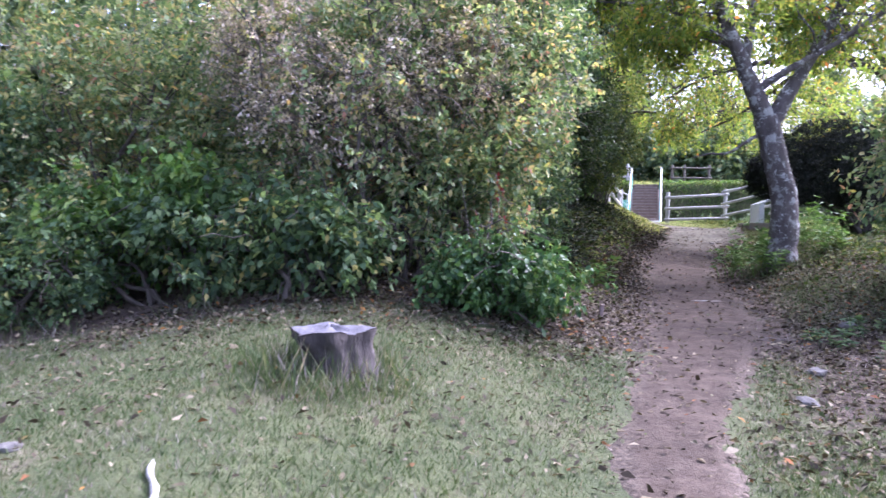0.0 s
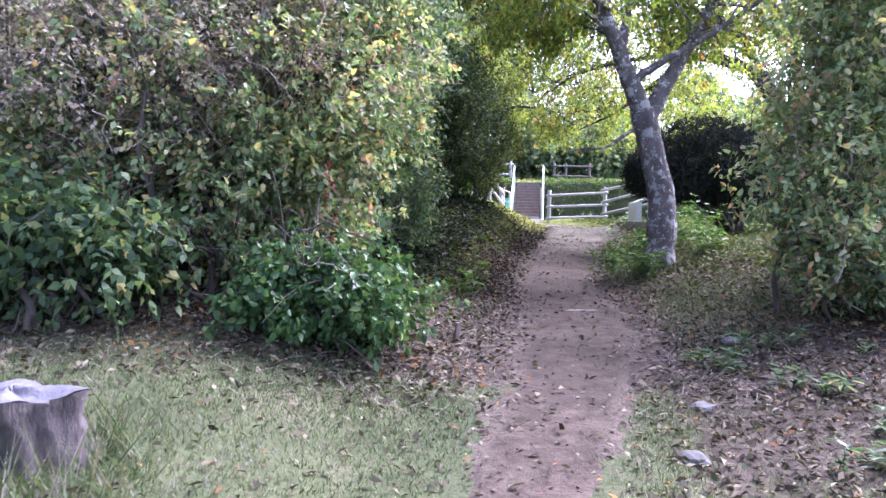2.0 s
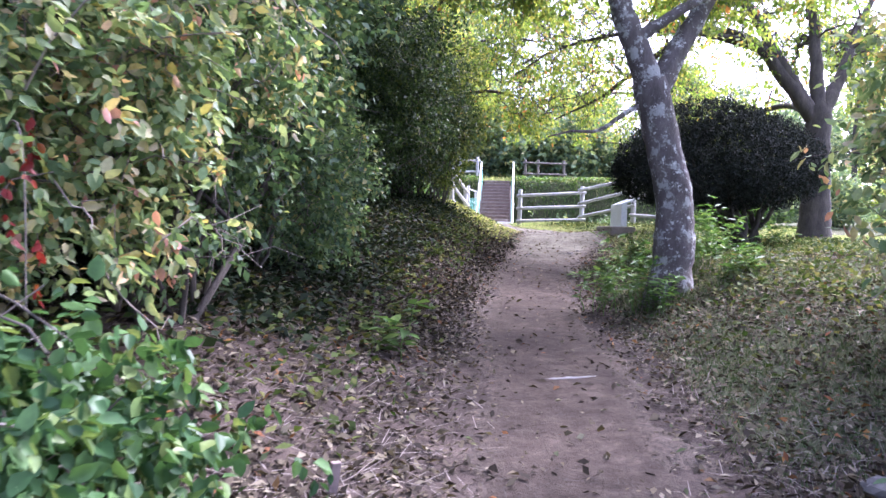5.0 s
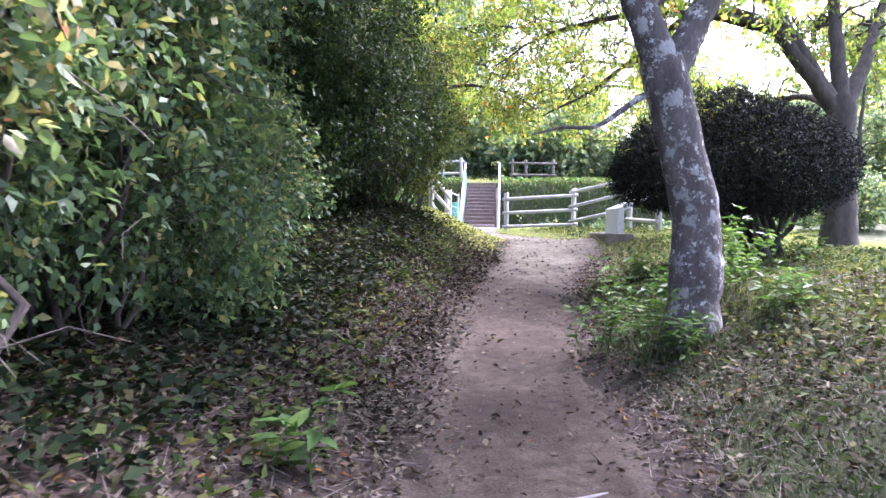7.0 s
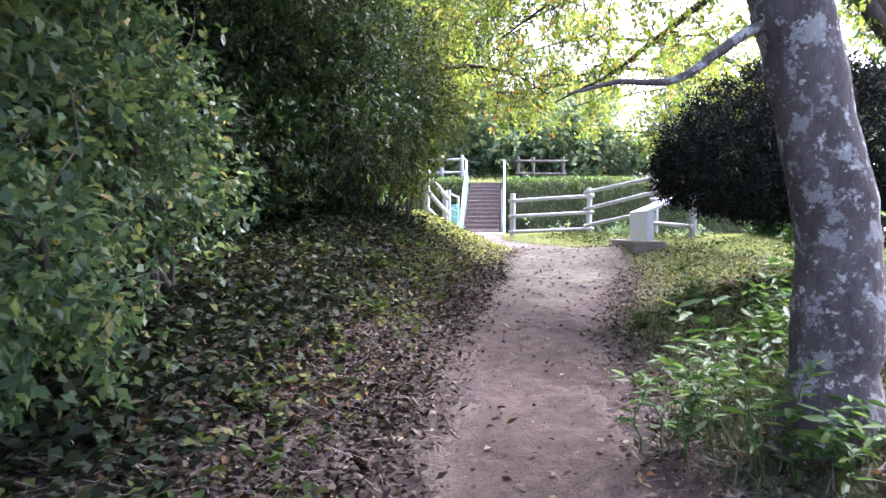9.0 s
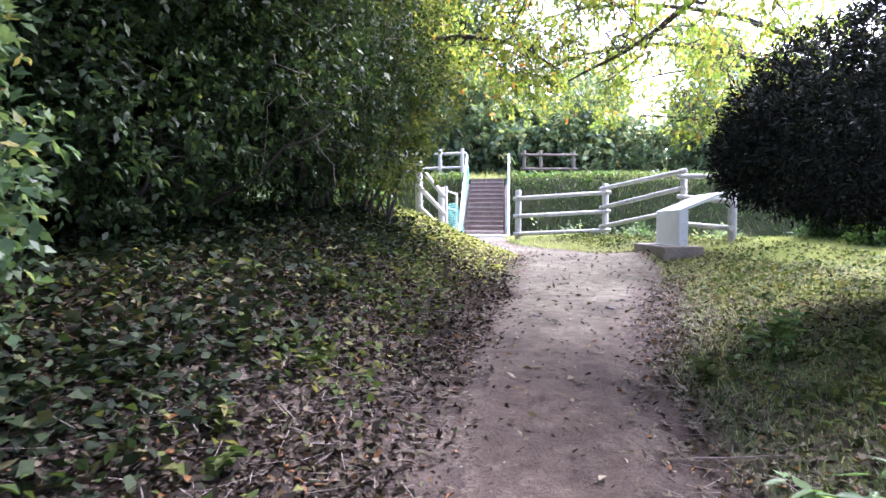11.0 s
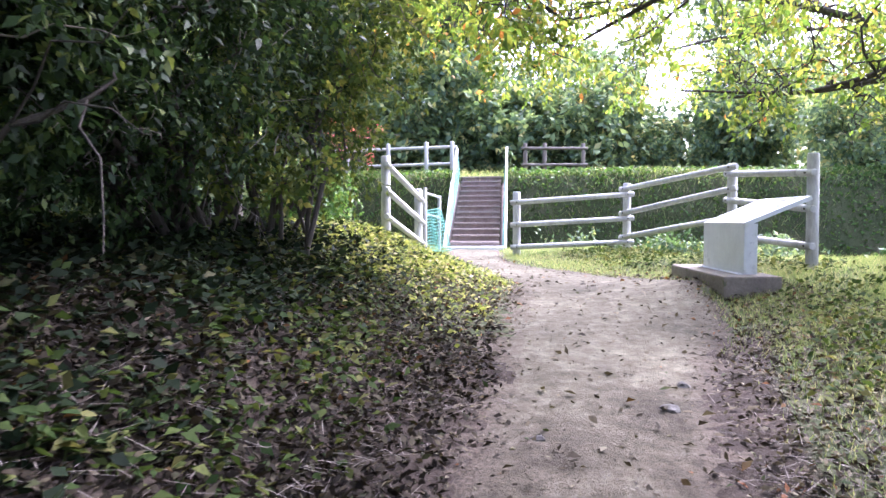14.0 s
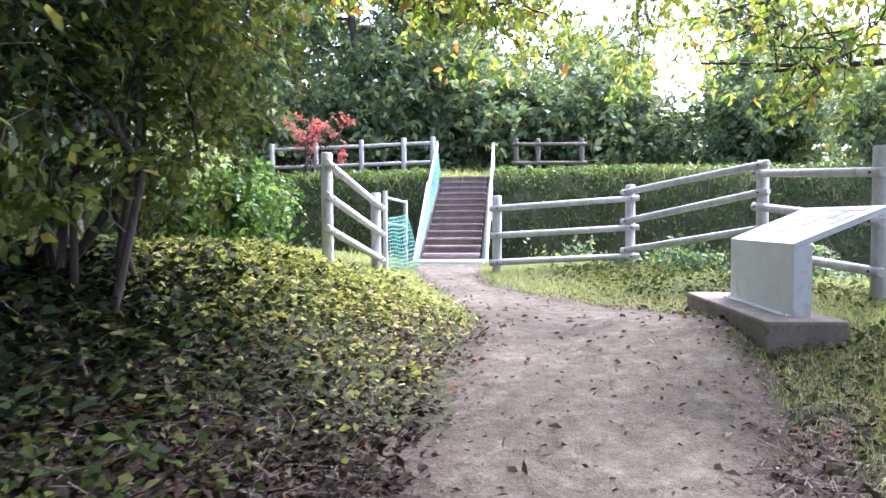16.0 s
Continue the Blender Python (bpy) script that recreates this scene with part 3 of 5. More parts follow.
def tree(name, label, x, y, limbs, mat, seed, subs=7, sub_len=1.3, per=8, reach=0.3, length=0.09, width=0.045, wood=BARK, ends=3, start=0.35, lift=0.2, droop=0.25, category="tree", group="", density=1, bare_to=0.0):
    """limbs: lists of points from the base (the first is the trunk) with first and last radius. Side branches and leaf sprays are grown on them."""
    rs = np.random.RandomState(seed)
    z0 = float(land(x, y))
    ob = thing(name, x, y, z0, label, category, group)
    twigs, spots, outs = [], [], []
    for k, (pts, r0, r1) in enumerate(limbs):
        c = smooth_line(pts, 26)
        c[1:-1] += rs.normal(0, r0 * (0.02 if k == 0 else 0.06), (24, 3))
        t = np.linspace(0, 1, 26)
        rad = r0 + (r1 - r0) * t
        if k == 0:
            rad = rad * (1 + 0.35 * np.exp(-t * 16)) * (1 + rs.normal(0, 0.025, 26))
            c[0, 2] -= 0.12
        part_of("trunk" if k == 0 else "limb", mesh_of("limb", *tubes([(c, rad)], 14 if k == 0 else 9), wood, True), ob)
        if k == 0 and len(limbs) > 1:
            continue
        for _ in range(subs):
            i = rs.randint(int(26 * start), 26)
            d = unit(rs.normal(0, 1, 3) + [0, 0, lift])
            b = c[i] + d * sub_len * rs.uniform(0.5, 1.2)
            if min(c[i, 2], b[2]) < bare_to:
                continue
            q = curve_between(rs, c[i], b, 0.06, 0.25, 8)
            r = min(rad[i] * 0.5, 0.03)
            twigs.append((q, np.linspace(r, 0.004, 8)))
            for _ in range(ends * 2):
                j = rs.randint(3, 8)
                e = q[j] + unit(rs.normal(0, 1, 3) + d * 0.6 - [0, 0, 0.15]) * sub_len * rs.uniform(0.25, 0.55)
                w = curve_between(rs, q[j], e, 0.04, 0.25, 6)
                twigs.append((w, np.linspace(0.007, 0.002, 6)))
                for m in range(3 * density):
                    s = w[rs.randint(2, 6)] + rs.normal(0, 0.09, 3)
                    if s[2] < bare_to:
                        continue
                    spots.append(s)
                    outs.append(unit(e - q[j] + rs.normal(0, 0.3, 3)))
    part_of("branchwork", mesh_of("branchwork", *tubes(twigs, 4), wood, True), ob)
    part_of("crown", mesh_of("crown", *sprays(rs, np.array(spots), np.array(outs), per, reach, length, width, droop, 0.8), mat), ob)
    return ob


# the thicket on the left of the path
THICKET = "thicket beside the path"
V_BLOBS = [(0, 0, 1.35, 1.25, 0.95, 1.1), (0.75, 0.2, 1.75, 0.85, 0.8, 0.9), (-0.8, 0.1, 1.6, 0.9, 0.8, 1.0), (0.1, 0.3, 2.4, 1.0, 0.9, 0.8)]
shrub("shrub", "tall grey-green shrub with fading mauve and yellow leaves", 0.15, 7.3, V_BLOBS, GREY_GREEN, 3300, 9, 0.16, 0.056, 0.031, 101, 20, 420, group=THICKET)
shrub("shrub", "twiggy shrub with thinning mauve-brown leaves", -0.55, 6.95, [(0, 0, 1.35, 0.75, 0.5, 0.5), (0.9, 0.15, 1.75, 0.7, 0.5, 0.6), (-0.5, 0.3, 2.0, 0.6, 0.5, 0.5)], MAUVE, 2300, 8, 0.14, 0.042, 0.021, 102, 9, 420, group=THICKET)
shrub("shrub", "dense grey-green shrub with small leaves", -2.6, 7.9, [(0, 0, 1.2, 1.5, 1.0, 1.2), (0.6, 0.3, 2.4, 1.2, 1.0, 0.9), (-0.9, 0.2, 1.7, 1.1, 0.9, 1.0)], GREY_GREEN, 3000, 9, 0.17, 0.06, 0.033, 103, 12, 200, group=THICKET)
shrub("shrub", "dark green shrub at the lawn's far edge", -5.2, 7.6, [(0, 0, 1.0, 1.6, 1.1, 1.2), (0.3, 0.4, 1.6, 1.4, 1.1, 0.8)], DEEP, 3000, 9, 0.18, 0.066, 0.034, 104, 10, 80, group=THICKET)
shrub("shrub", "dark green shrub at the lawn's far edge", -8.2, 7.0, [(0, 0, 1.0, 1.8, 1.3, 1.3), (-0.3, 0.4, 1.6, 1.5, 1.1, 0.8)], DEEP, 2200, 9, 0.2, 0.075, 0.04, 105, 10, 40, group=THICKET)
shrub("shrub", "low bush with broad fresh green leaves", 0.95, 6.25, [(0, 0, 0.28, 0.4, 0.38, 0.28), (0.25, -0.1, 0.2, 0.32, 0.33, 0.2), (-0.26, 0.05, 0.22, 0.28, 0.33, 0.22)], FRESH, 1000, 8, 0.13, 0.054, 0.036, 106, 10, 10, group=THICKET, droop=0.3, rough=0.12)
shrub("shrub", "leafy grey-green shrub filling the thicket's foot", 0.25, 6.95, [(0, 0, 0.75, 0.9, 0.4, 0.5), (-1.1, 0.2, 0.8, 0.7, 0.4, 0.5), (0.7, 0.3, 0.9, 0.5, 0.5, 0.5)], GREY_GREEN, 1300, 9, 0.16, 0.056, 0.032, 121, 8, 60, group=THICKET)
shrub("shrub", "low dark green bush with broad leaves", -0.45, 6.35, [(0, 0, 0.4, 0.6, 0.4, 0.38), (-0.9, 0.1, 0.42, 0.6, 0.4, 0.42)], DEEP, 800, 8, 0.16, 0.08, 0.045, 107, 8, 20, group=THICKET, droop=0.3)
shrub("shrub", "yellow-green leafy shrub with broad leaves", -1.7, 6.75, [(0, 0, 0.8, 0.55, 0.4, 0.35), (-0.7, 0.1, 0.5, 0.5, 0.35, 0.35)], HERB, 520, 8, 0.17, 0.08, 0.046, 108, 8, 20, group=THICKET, droop=0.3)
shrub("shrub", "tall dull green shrub with many bare twigs", 1.05, 8.3, [(0, 0, 1.5, 0.85, 0.9, 1.2), (0.1, 0.2, 2.4, 0.9, 1.0, 1.0)], DEEP, 3400, 9, 0.16, 0.06, 0.032, 109, 12, 260, group=THICKET)
shrub("shrub", "tall shrub with dull green leaves", 1.25, 9.7, [(0, 0, 1.2, 0.9, 0.9, 1.0), (0.15, 0.2, 2.1, 1.0, 1.1, 1.0), (0.0, -0.3, 2.9, 0.9, 0.9, 0.7)], DEEP, 3600, 9, 0.17, 0.066, 0.036, 117, 12, 120, group=THICKET)
shrub("shrub", "bushy shrub with broad green leaves", 2.0, 12.25, [(0, 0, 0.75, 0.65, 0.75, 0.6), (-0.3, 0.4, 1.2, 0.75, 0.9, 0.7)], DEEP, 1700, 9, 0.16, 0.062, 0.035, 110, 12, 30, group=THICKET)
shrub("shrub", "low dark shrub at the foot of the bank", 1.7, 10.6, [(0, 0, 0.5, 0.6, 0.9, 0.5)], DEEP, 900, 9, 0.15, 0.062, 0.034, 118, 6, 20, group=THICKET)
shrub("shrub", "dark low shrub where the lawn falls away", -4.3, 5.4, [(0, 0, 0.5, 1.0, 0.9, 0.75), (-0.8, 0.2, 0.9, 1.1, 0.9, 0.9)], DEEP, 2200, 9, 0.17, 0.066, 0.034, 119, 8, 60, group=THICKET)
shrub("shrub", "dark low shrub where the lawn falls away", -3.9, 7.1, [(0, 0, 0.6, 0.9, 0.8, 0.8), (-0.2, 0.4, 1.4, 1.1, 0.8, 0.8)], DEEP, 2200, 9, 0.17, 0.066, 0.034, 120, 8, 100, group=THICKET)
shrub("shrub", "tall green shrub with broad leaves", 1.2, 11.3, [(0, 0, 1.2, 0.95, 1.0, 1.0), (-0.2, 0.5, 2.2, 1.0, 1.1, 1.0), (0.2, -0.7, 2.8, 1.0, 1.0, 0.9)], DEEP, 3000, 9, 0.18, 0.075, 0.042, 115, 12, 60, group=THICKET)
shrub("shrub", "dark green shrub in deep shade", 1.3, 14.2, [(0, 0, 1.2, 1.3, 1.3, 1.3), (0.4, 0.4, 2.4, 1.3, 1.3, 1.2)], SHADED_EVERGREEN, 4200, 9, 0.18, 0.066, 0.034, 111, 12, 60, group=THICKET)
shrub("shrub", "rounded dark green shrub on the bank", 2.4, 14.9, [(0, 0, 0.9, 0.85, 1.0, 0.85), (0.1, 0.3, 1.7, 0.9, 1.0, 0.7)], SHADED_EVERGREEN, 2600, 9, 0.16, 0.066, 0.034, 112, 8, 40, group=THICKET)
shrub("shrub", "dark overhanging shrub with many thin stems", 3.75, 17.2, [(0, 0, 1.5, 1.15, 1.2, 1.0), (-0.3, -1.2, 0.6, 0.7, 0.7, 0.55), (0.1, -1.3, 1.3, 0.8, 0.8, 0.85), (-0.6, -1.9, 1.4, 0.9, 0.9, 1.0), (0.25, -0.55, 1.05, 0.75, 0.7, 0.75), (0.0, -0.7, 2.1, 1.1, 1.0, 0.9), (-0.9, 0.2, 1.8, 1.2, 1.2, 1.2), (-0.6, -0.6, 0.9, 0.8, 0.8, 0.7)], SHADED_EVERGREEN, 6800, 8, 0.16, 0.056, 0.028, 113, 26, 160, group=THICKET, stem_r=0.028)
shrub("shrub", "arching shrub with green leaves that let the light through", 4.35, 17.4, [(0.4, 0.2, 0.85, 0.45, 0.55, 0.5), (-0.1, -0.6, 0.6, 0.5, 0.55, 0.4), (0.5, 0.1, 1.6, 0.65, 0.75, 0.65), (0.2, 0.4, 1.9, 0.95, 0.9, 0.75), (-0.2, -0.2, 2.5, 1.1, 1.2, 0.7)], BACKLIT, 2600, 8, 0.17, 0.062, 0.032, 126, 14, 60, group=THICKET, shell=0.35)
shrub("shrub", "dark shrub with drooping boughs over the bank", 2.55, 15.6, [(0.1, -0.2, 1.5, 1.15, 1.1, 0.9), (0.7, -0.5, 1.1, 0.75, 0.8, 0.6), (0.2, -0.9, 2.2, 1.1, 1.0, 0.8), (0.8, 0.2, 2.3, 1.0, 1.0, 0.8)], SHADED_EVERGREEN, 3600, 8, 0.17, 0.066, 0.033, 125, 16, 60, group=THICKET)
shrub("shrub", "dark green shrub crowding the bank", 2.2, 18.6, [(0, 0, 1.3, 1.3, 1.3, 1.3), (0.6, 0.9, 1.4, 1.0, 1.0, 0.9)], SHADED_EVERGREEN, 3000, 9, 0.18, 0.07, 0.036, 116, 10, 30, group=THICKET)

shrub("shrub", "low dark green bush at the lawn's edge", -2.7, 6.5, [(0, 0, 0.4, 0.7, 0.5, 0.45), (-0.8, -0.3, 0.4, 0.6, 0.5, 0.45)], DEEP, 1000, 9, 0.15, 0.06, 0.032, 122, 6, 30, group=THICKET)

# limbs of a small tree over the path on the left
tree("tree", "leaning tree with yellow-green autumn leaves over the bank", 3.95, 18.7,
     [([(0, 0, 0), (0.1, 0.05, 1.0), (0.3, 0.1, 2.0)], 0.11, 0.08),
      ([(0.25, 0.08, 1.4), (0.9, 0.0, 2.0), (1.7, -0.1, 2.3), (2.6, -0.2, 2.2), (3.2, -0.2, 1.9)], 0.06, 0.012),
      ([(0.3, 0.1, 1.9), (0.8, 0.6, 2.6), (1.6, 1.1, 2.9), (2.5, 1.5, 2.6)], 0.06, 0.012),
      ([(0.3, 0.1, 1.8), (0.9, -0.3, 2.8), (1.8, -0.5, 3.3), (2.9, -0.6, 3.3)], 0.06, 0.012),
      ([(0.3, 0.1, 2.0), (0.2, -0.4, 3.2), (0.9, -1.2, 4.0), (1.8, -1.8, 4.2)], 0.06, 0.012),
      ([(0.3, 0.1, 2.0), (-0.3, 0.5, 3.4), (-0.6, 0.8, 4.8)], 0.06, 0.012)],
     GOLD, 201, 14, 0.95, 8, 0.22, 0.07, 0.034, DARK_BARK, density=2)

# a dark tree whose boughs roof the bank
tree("tree", "dark evergreen tree with boughs reaching over the bank", 1.2, 15.6,
     [([(0, 0, 0), (0.05, 0, 1.5), (0.1, 0, 3.4)], 0.14, 0.1),
      ([(0.08, 0, 2.6), (0.9, -0.5, 3.5), (1.9, -1.0, 4.1), (3.0, -1.4, 4.4), (4.1, -1.7, 4.3)], 0.06, 0.012),
      ([(0.08, 0, 2.8), (0.7, 0.3, 3.6), (1.7, 0.5, 4.1), (3.0, 0.5, 4.5), (4.3, 0.4, 4.5)], 0.06, 0.012),
      ([(0.08, 0, 2.6), (0.5, -1.2, 3.2), (0.9, -2.4, 3.5), (1.5, -3.4, 3.5)], 0.06, 0.012)],
     SHADED_EVERGREEN, 204, 22, 1.2, 8, 0.28, 0.095, 0.045, DARK_BARK, density=3, bare_to=2.2)
tree("tree", "dark evergreen tree with boughs reaching over the bank", 0.6, 12.9,
     [([(0, 0, 0), (0.05, 0, 1.5), (0.1, 0, 3.6)], 0.14, 0.1),
      ([(0.08, 0, 2.9), (0.9, -0.1, 3.8), (1.9, 0.1, 4.3), (3.2, 0.3, 4.6), (4.4, 0.4, 4.6)], 0.06, 0.012),
      ([(0.08, 0, 3.1), (0.6, 0.8, 3.9), (1.5, 1.4, 4.5), (2.8, 1.8, 4.8), (4.2, 2.0, 4.8)], 0.06, 0.012),
      ([(0.08, 0, 3.0), (0.7, -0.8, 3.7), (1.4, -1.5, 4.1), (2.0, -1.9, 4.2)], 0.06, 0.012)],
     SHADED_EVERGREEN, 205, 22, 1.15, 8, 0.28, 0.095, 0.045, DARK_BARK, density=3, bare_to=2.2)

tree("tree", "dull green tree standing in the thicket", -0.3, 10.2,
     [([(0, 0, 0), (0.05, 0, 1.5), (0.1, 0, 3.4)], 0.13, 0.09),
      ([(0.08, 0, 2.7), (0.8, 0.1, 3.4), (1.7, 0.2, 3.7), (2.6, 0.3, 3.7)], 0.055, 0.012),
      ([(0.08, 0, 2.9), (0.6, 0.8, 3.6), (1.3, 1.5, 4.0), (2.1, 2.0, 4.1)], 0.055, 0.012),
      ([(0.08, 0, 3.0), (0.5, -0.8, 3.8), (0.9, -1.5, 4.2), (1.3, -2.1, 4.3)], 0.055, 0.012)],
     DEEP, 207, 12, 1.1, 8, 0.26, 0.085, 0.042, DARK_BARK, bare_to=2.3)

# the forked tree on the right of the path
tree("tree", "forked tree with grey lichen-spotted bark", 5.34, 10.5,
     [([(0, 0, 0), (0.03, 0, 0.45), (0.02, 0, 0.9), (-0.12, 0, 1.45), (-0.3, 0, 2.05)], 0.195, 0.16),
      ([(-0.26, 0, 1.95), (-0.42, 0.0, 2.3), (-0.6, 0.0, 2.7), (-0.8, 0.05, 3.2), (-1.1, 0.1, 3.9), (-1.7, 0.1, 4.9), (-2.6, -0.2, 5.7)], 0.14, 0.04),
      ([(-0.26, 0, 1.85), (-0.06, 0.05, 2.2), (0.12, 0.08, 2.5), (0.38, 0.1, 2.95), (0.8, 0.15, 3.65), (1.4, 0.2, 4.6), (2.3, 0.1, 5.5)], 0.13, 0.04),
      ([(-0.46, -0.02, 2.4), (-0.2, -0.12, 2.6), (0.08, -0.18, 2.78), (0.55, -0.2, 3.05), (1.4, -0.6, 3.7), (2.2, -1.3, 4.4)], 0.06, 0.02),
      ([(-0.62, 0.0, 2.75), (-0.4, 0.3, 3.4), (-0.1, 0.9, 4.3), (0.1, 1.9, 5.3), (0.2, 2.8, 5.8)], 0.07, 0.02),
      ([(-0.7, 0.05, 3.0), (-1.1, 0.1, 3.3), (-1.8, 0.5, 3.7), (-2.6, 1.0, 3.9)], 0.035, 0.008),
      ([(0.3, 0.1, 2.8), (0.9, 0.5, 3.3), (1.6, 1.0, 3.5), (2.3, 1.4, 3.4)], 0.045, 0.01),
      ([(-0.24, 0, 1.87), (-0.5, 0.0, 1.74), (-0.76, 0.05, 1.56), (-1.02, 0.1, 1.54), (-1.25, 0.1, 1.48)], 0.03, 0.006)],
     GOLD, 202, 24, 1.15, 8, 0.24, 0.085, 0.042, BARK, start=0.4, bare_to=2.9, density=2)

# the wide tree behind the clipped bush
tree("tree", "spreading tree with dark limbs and yellow-green leaves", 10.4, 14.5,
     [([(0, 0, 0), (0, 0, 0.8), (-0.03, 0, 1.5), (0.0, 0, 2.2)], 0.24, 0.19),
      ([(-0.02, 0, 1.9), (-0.6, 0.15, 2.7), (-1.1, 0.4, 3.35), (-1.7, 1.2, 3.6), (-2.1, 2.2, 3.2), (-2.5, 3.2, 2.75), (-3.1, 4.1, 2.4)], 0.13, 0.012),
      ([(-0.1, 0.05, 2.1), (-0.75, 0.2, 3.1), (-1.3, 0.3, 3.9), (-2.3, 0.5, 4.2), (-3.2, 0.7, 4.3)], 0.12, 0.02),
      ([(-0.75, 0.2, 3.1), (-1.9, 1.4, 3.7), (-3.2, 2.8, 3.7), (-4.3, 3.9, 3.3)], 0.06, 0.01),
      ([(-1.1, 0.4, 3.35), (-2.6, 0.9, 3.5), (-3.9, 1.6, 3.3), (-4.6, 2.4, 2.9)], 0.05, 0.01),
      ([(0.0, 0, 2.1), (0.1, 0.3, 3.3), (0.15, 0.5, 4.6), (0.4, 0.9, 6.4)], 0.13, 0.03),
      ([(0.05, 0, 2.1), (0.6, 0.2, 2.9), (1.3, 0.6, 3.9), (2.3, 1.0, 5.2)], 0.13, 0.03),
      ([(0.1, 0.1, 1.9), (0.5, 1.4, 2.5), (0.3, 2.8, 2.35), (-0.5, 3.8, 2.0), (-1.4, 4.4, 1.95)], 0.07, 0.012)],
     GOLD, 203, 24, 1.15, 8, 0.26, 0.09, 0.044, DARK_BARK, start=0.35, droop=0.3, bare_to=1.9)

tree("tree", "slender tree by the fence with drooping yellow-green leaves", 11.6, 17.6,
     [([(0, 0, 0), (0.02, 0, 0.9), (0, 0, 1.8)], 0.12, 0.09),
      ([(0, 0, 1.4), (-0.8, 0.6, 1.85), (-1.9, 1.0, 1.75), (-3.0, 1.4, 1.8)], 0.05, 0.01),
      ([(0, 0, 1.6), (-0.9, 1.2, 2.6), (-2.2, 2.2, 3.1), (-3.6, 2.8, 2.9), (-4.6, 3.2, 2.5)], 0.06, 0.01),
      ([(0, 0, 1.7), (-1.0, 0.4, 2.7), (-2.3, 0.8, 3.2), (-3.8, 1.3, 3.3), (-4.9, 1.7, 3.0)], 0.06, 0.01),
      ([(0, 0, 1.7), (0.1, 1.5, 2.6), (-0.8, 3.2, 3.0), (-1.9, 4.6, 2.9)], 0.05, 0.01)],
     GOLD, 206, 17, 0.9, 8, 0.25, 0.085, 0.042, DARK_BARK, start=0.15, droop=0.25, lift=0.0, bare_to=1.35)

# the clipped bush
def clipped_bush(x, y):
    rs = np.random.RandomState(301)
    z0 = float(land(x, y))
    ob = thing("topiary_bush", x, y, z0, "dark clipped evergreen bush, domed over a short stem", "bush")
    blobs = [(0, 0, 1.18, 1.62, 1.15, 0.62), (-0.2, 0, 1.38, 1.12, 0.9, 0.72), (0.45, 0.1, 1.34, 1.0, 0.9, 0.68), (-0.7, -0.05, 1.02, 0.95, 0.95, 0.4)]
    p, out = clumps(rs, blobs, 8000, 0.1, 0.045, 3)
    keep = p[:, 2] > 0.62 + 0.12 * waves(p[:, 0], p[:, 1], 4, 9)
    part_of("foliage", mesh_of("foliage", *sprays(rs, p[keep], out[keep], 10, 0.13, 0.06, 0.016, 0.0, 0.2), YEW), ob)
    lines = []
    for k in range(16):
        a = np.array([0.45 + rs.normal(0, 0.1), rs.normal(0, 0.1), -0.05])
        e = np.array([rs.uniform(-1.1, 1.1), rs.uniform(-0.7, 0.7), rs.uniform(0.9, 1.4)])
        lines.append((curve_between(rs, a, e, 0.06, 0.08, 8), np.linspace(0.05, 0.012, 8)))
    part_of("branchwork", mesh_of("branchwork", *tubes(lines, 7), DARK_BARK, True), ob)


clipped_bush(7.85, 13.4)
shrub("shrub", "thin straggling shrub with sparse yellow-green leaves", 5.05, 6.95, [(0, 0, 1.1, 0.85, 0.8, 0.8), (0.2, 0.1, 2.0, 0.85, 0.8, 0.9), (-0.1, -0.2, 0.55, 0.6, 0.6, 0.45), (0.2, 0.2, 2.7, 0.8, 0.7, 0.6)], GREY_GREEN, 2600, 8, 0.16, 0.066, 0.036, 114, 16, 260, shell=0.5)


shrub("shrub", "tall dull green shrub at the edge of the lawn", 6.5, 7.9, [(0, 0, 1.2, 1.0, 0.9, 1.1), (0.3, 0.2, 2.4, 1.1, 0.9, 1.1), (-0.3, -0.4, 0.7, 0.8, 0.6, 0.6)], GREY_GREEN, 2600, 8, 0.17, 0.06, 0.032, 123, 14, 160, shell=0.35)
shrub("shrub", "low dark green bush at the edge of the lawn", 5.3, 6.5, [(0, 0, 0.35, 0.7, 0.5, 0.4), (0.8, 0.1, 0.45, 0.7, 0.5, 0.5)], DEEP, 800, 8, 0.15, 0.06, 0.032, 124, 6, 20)


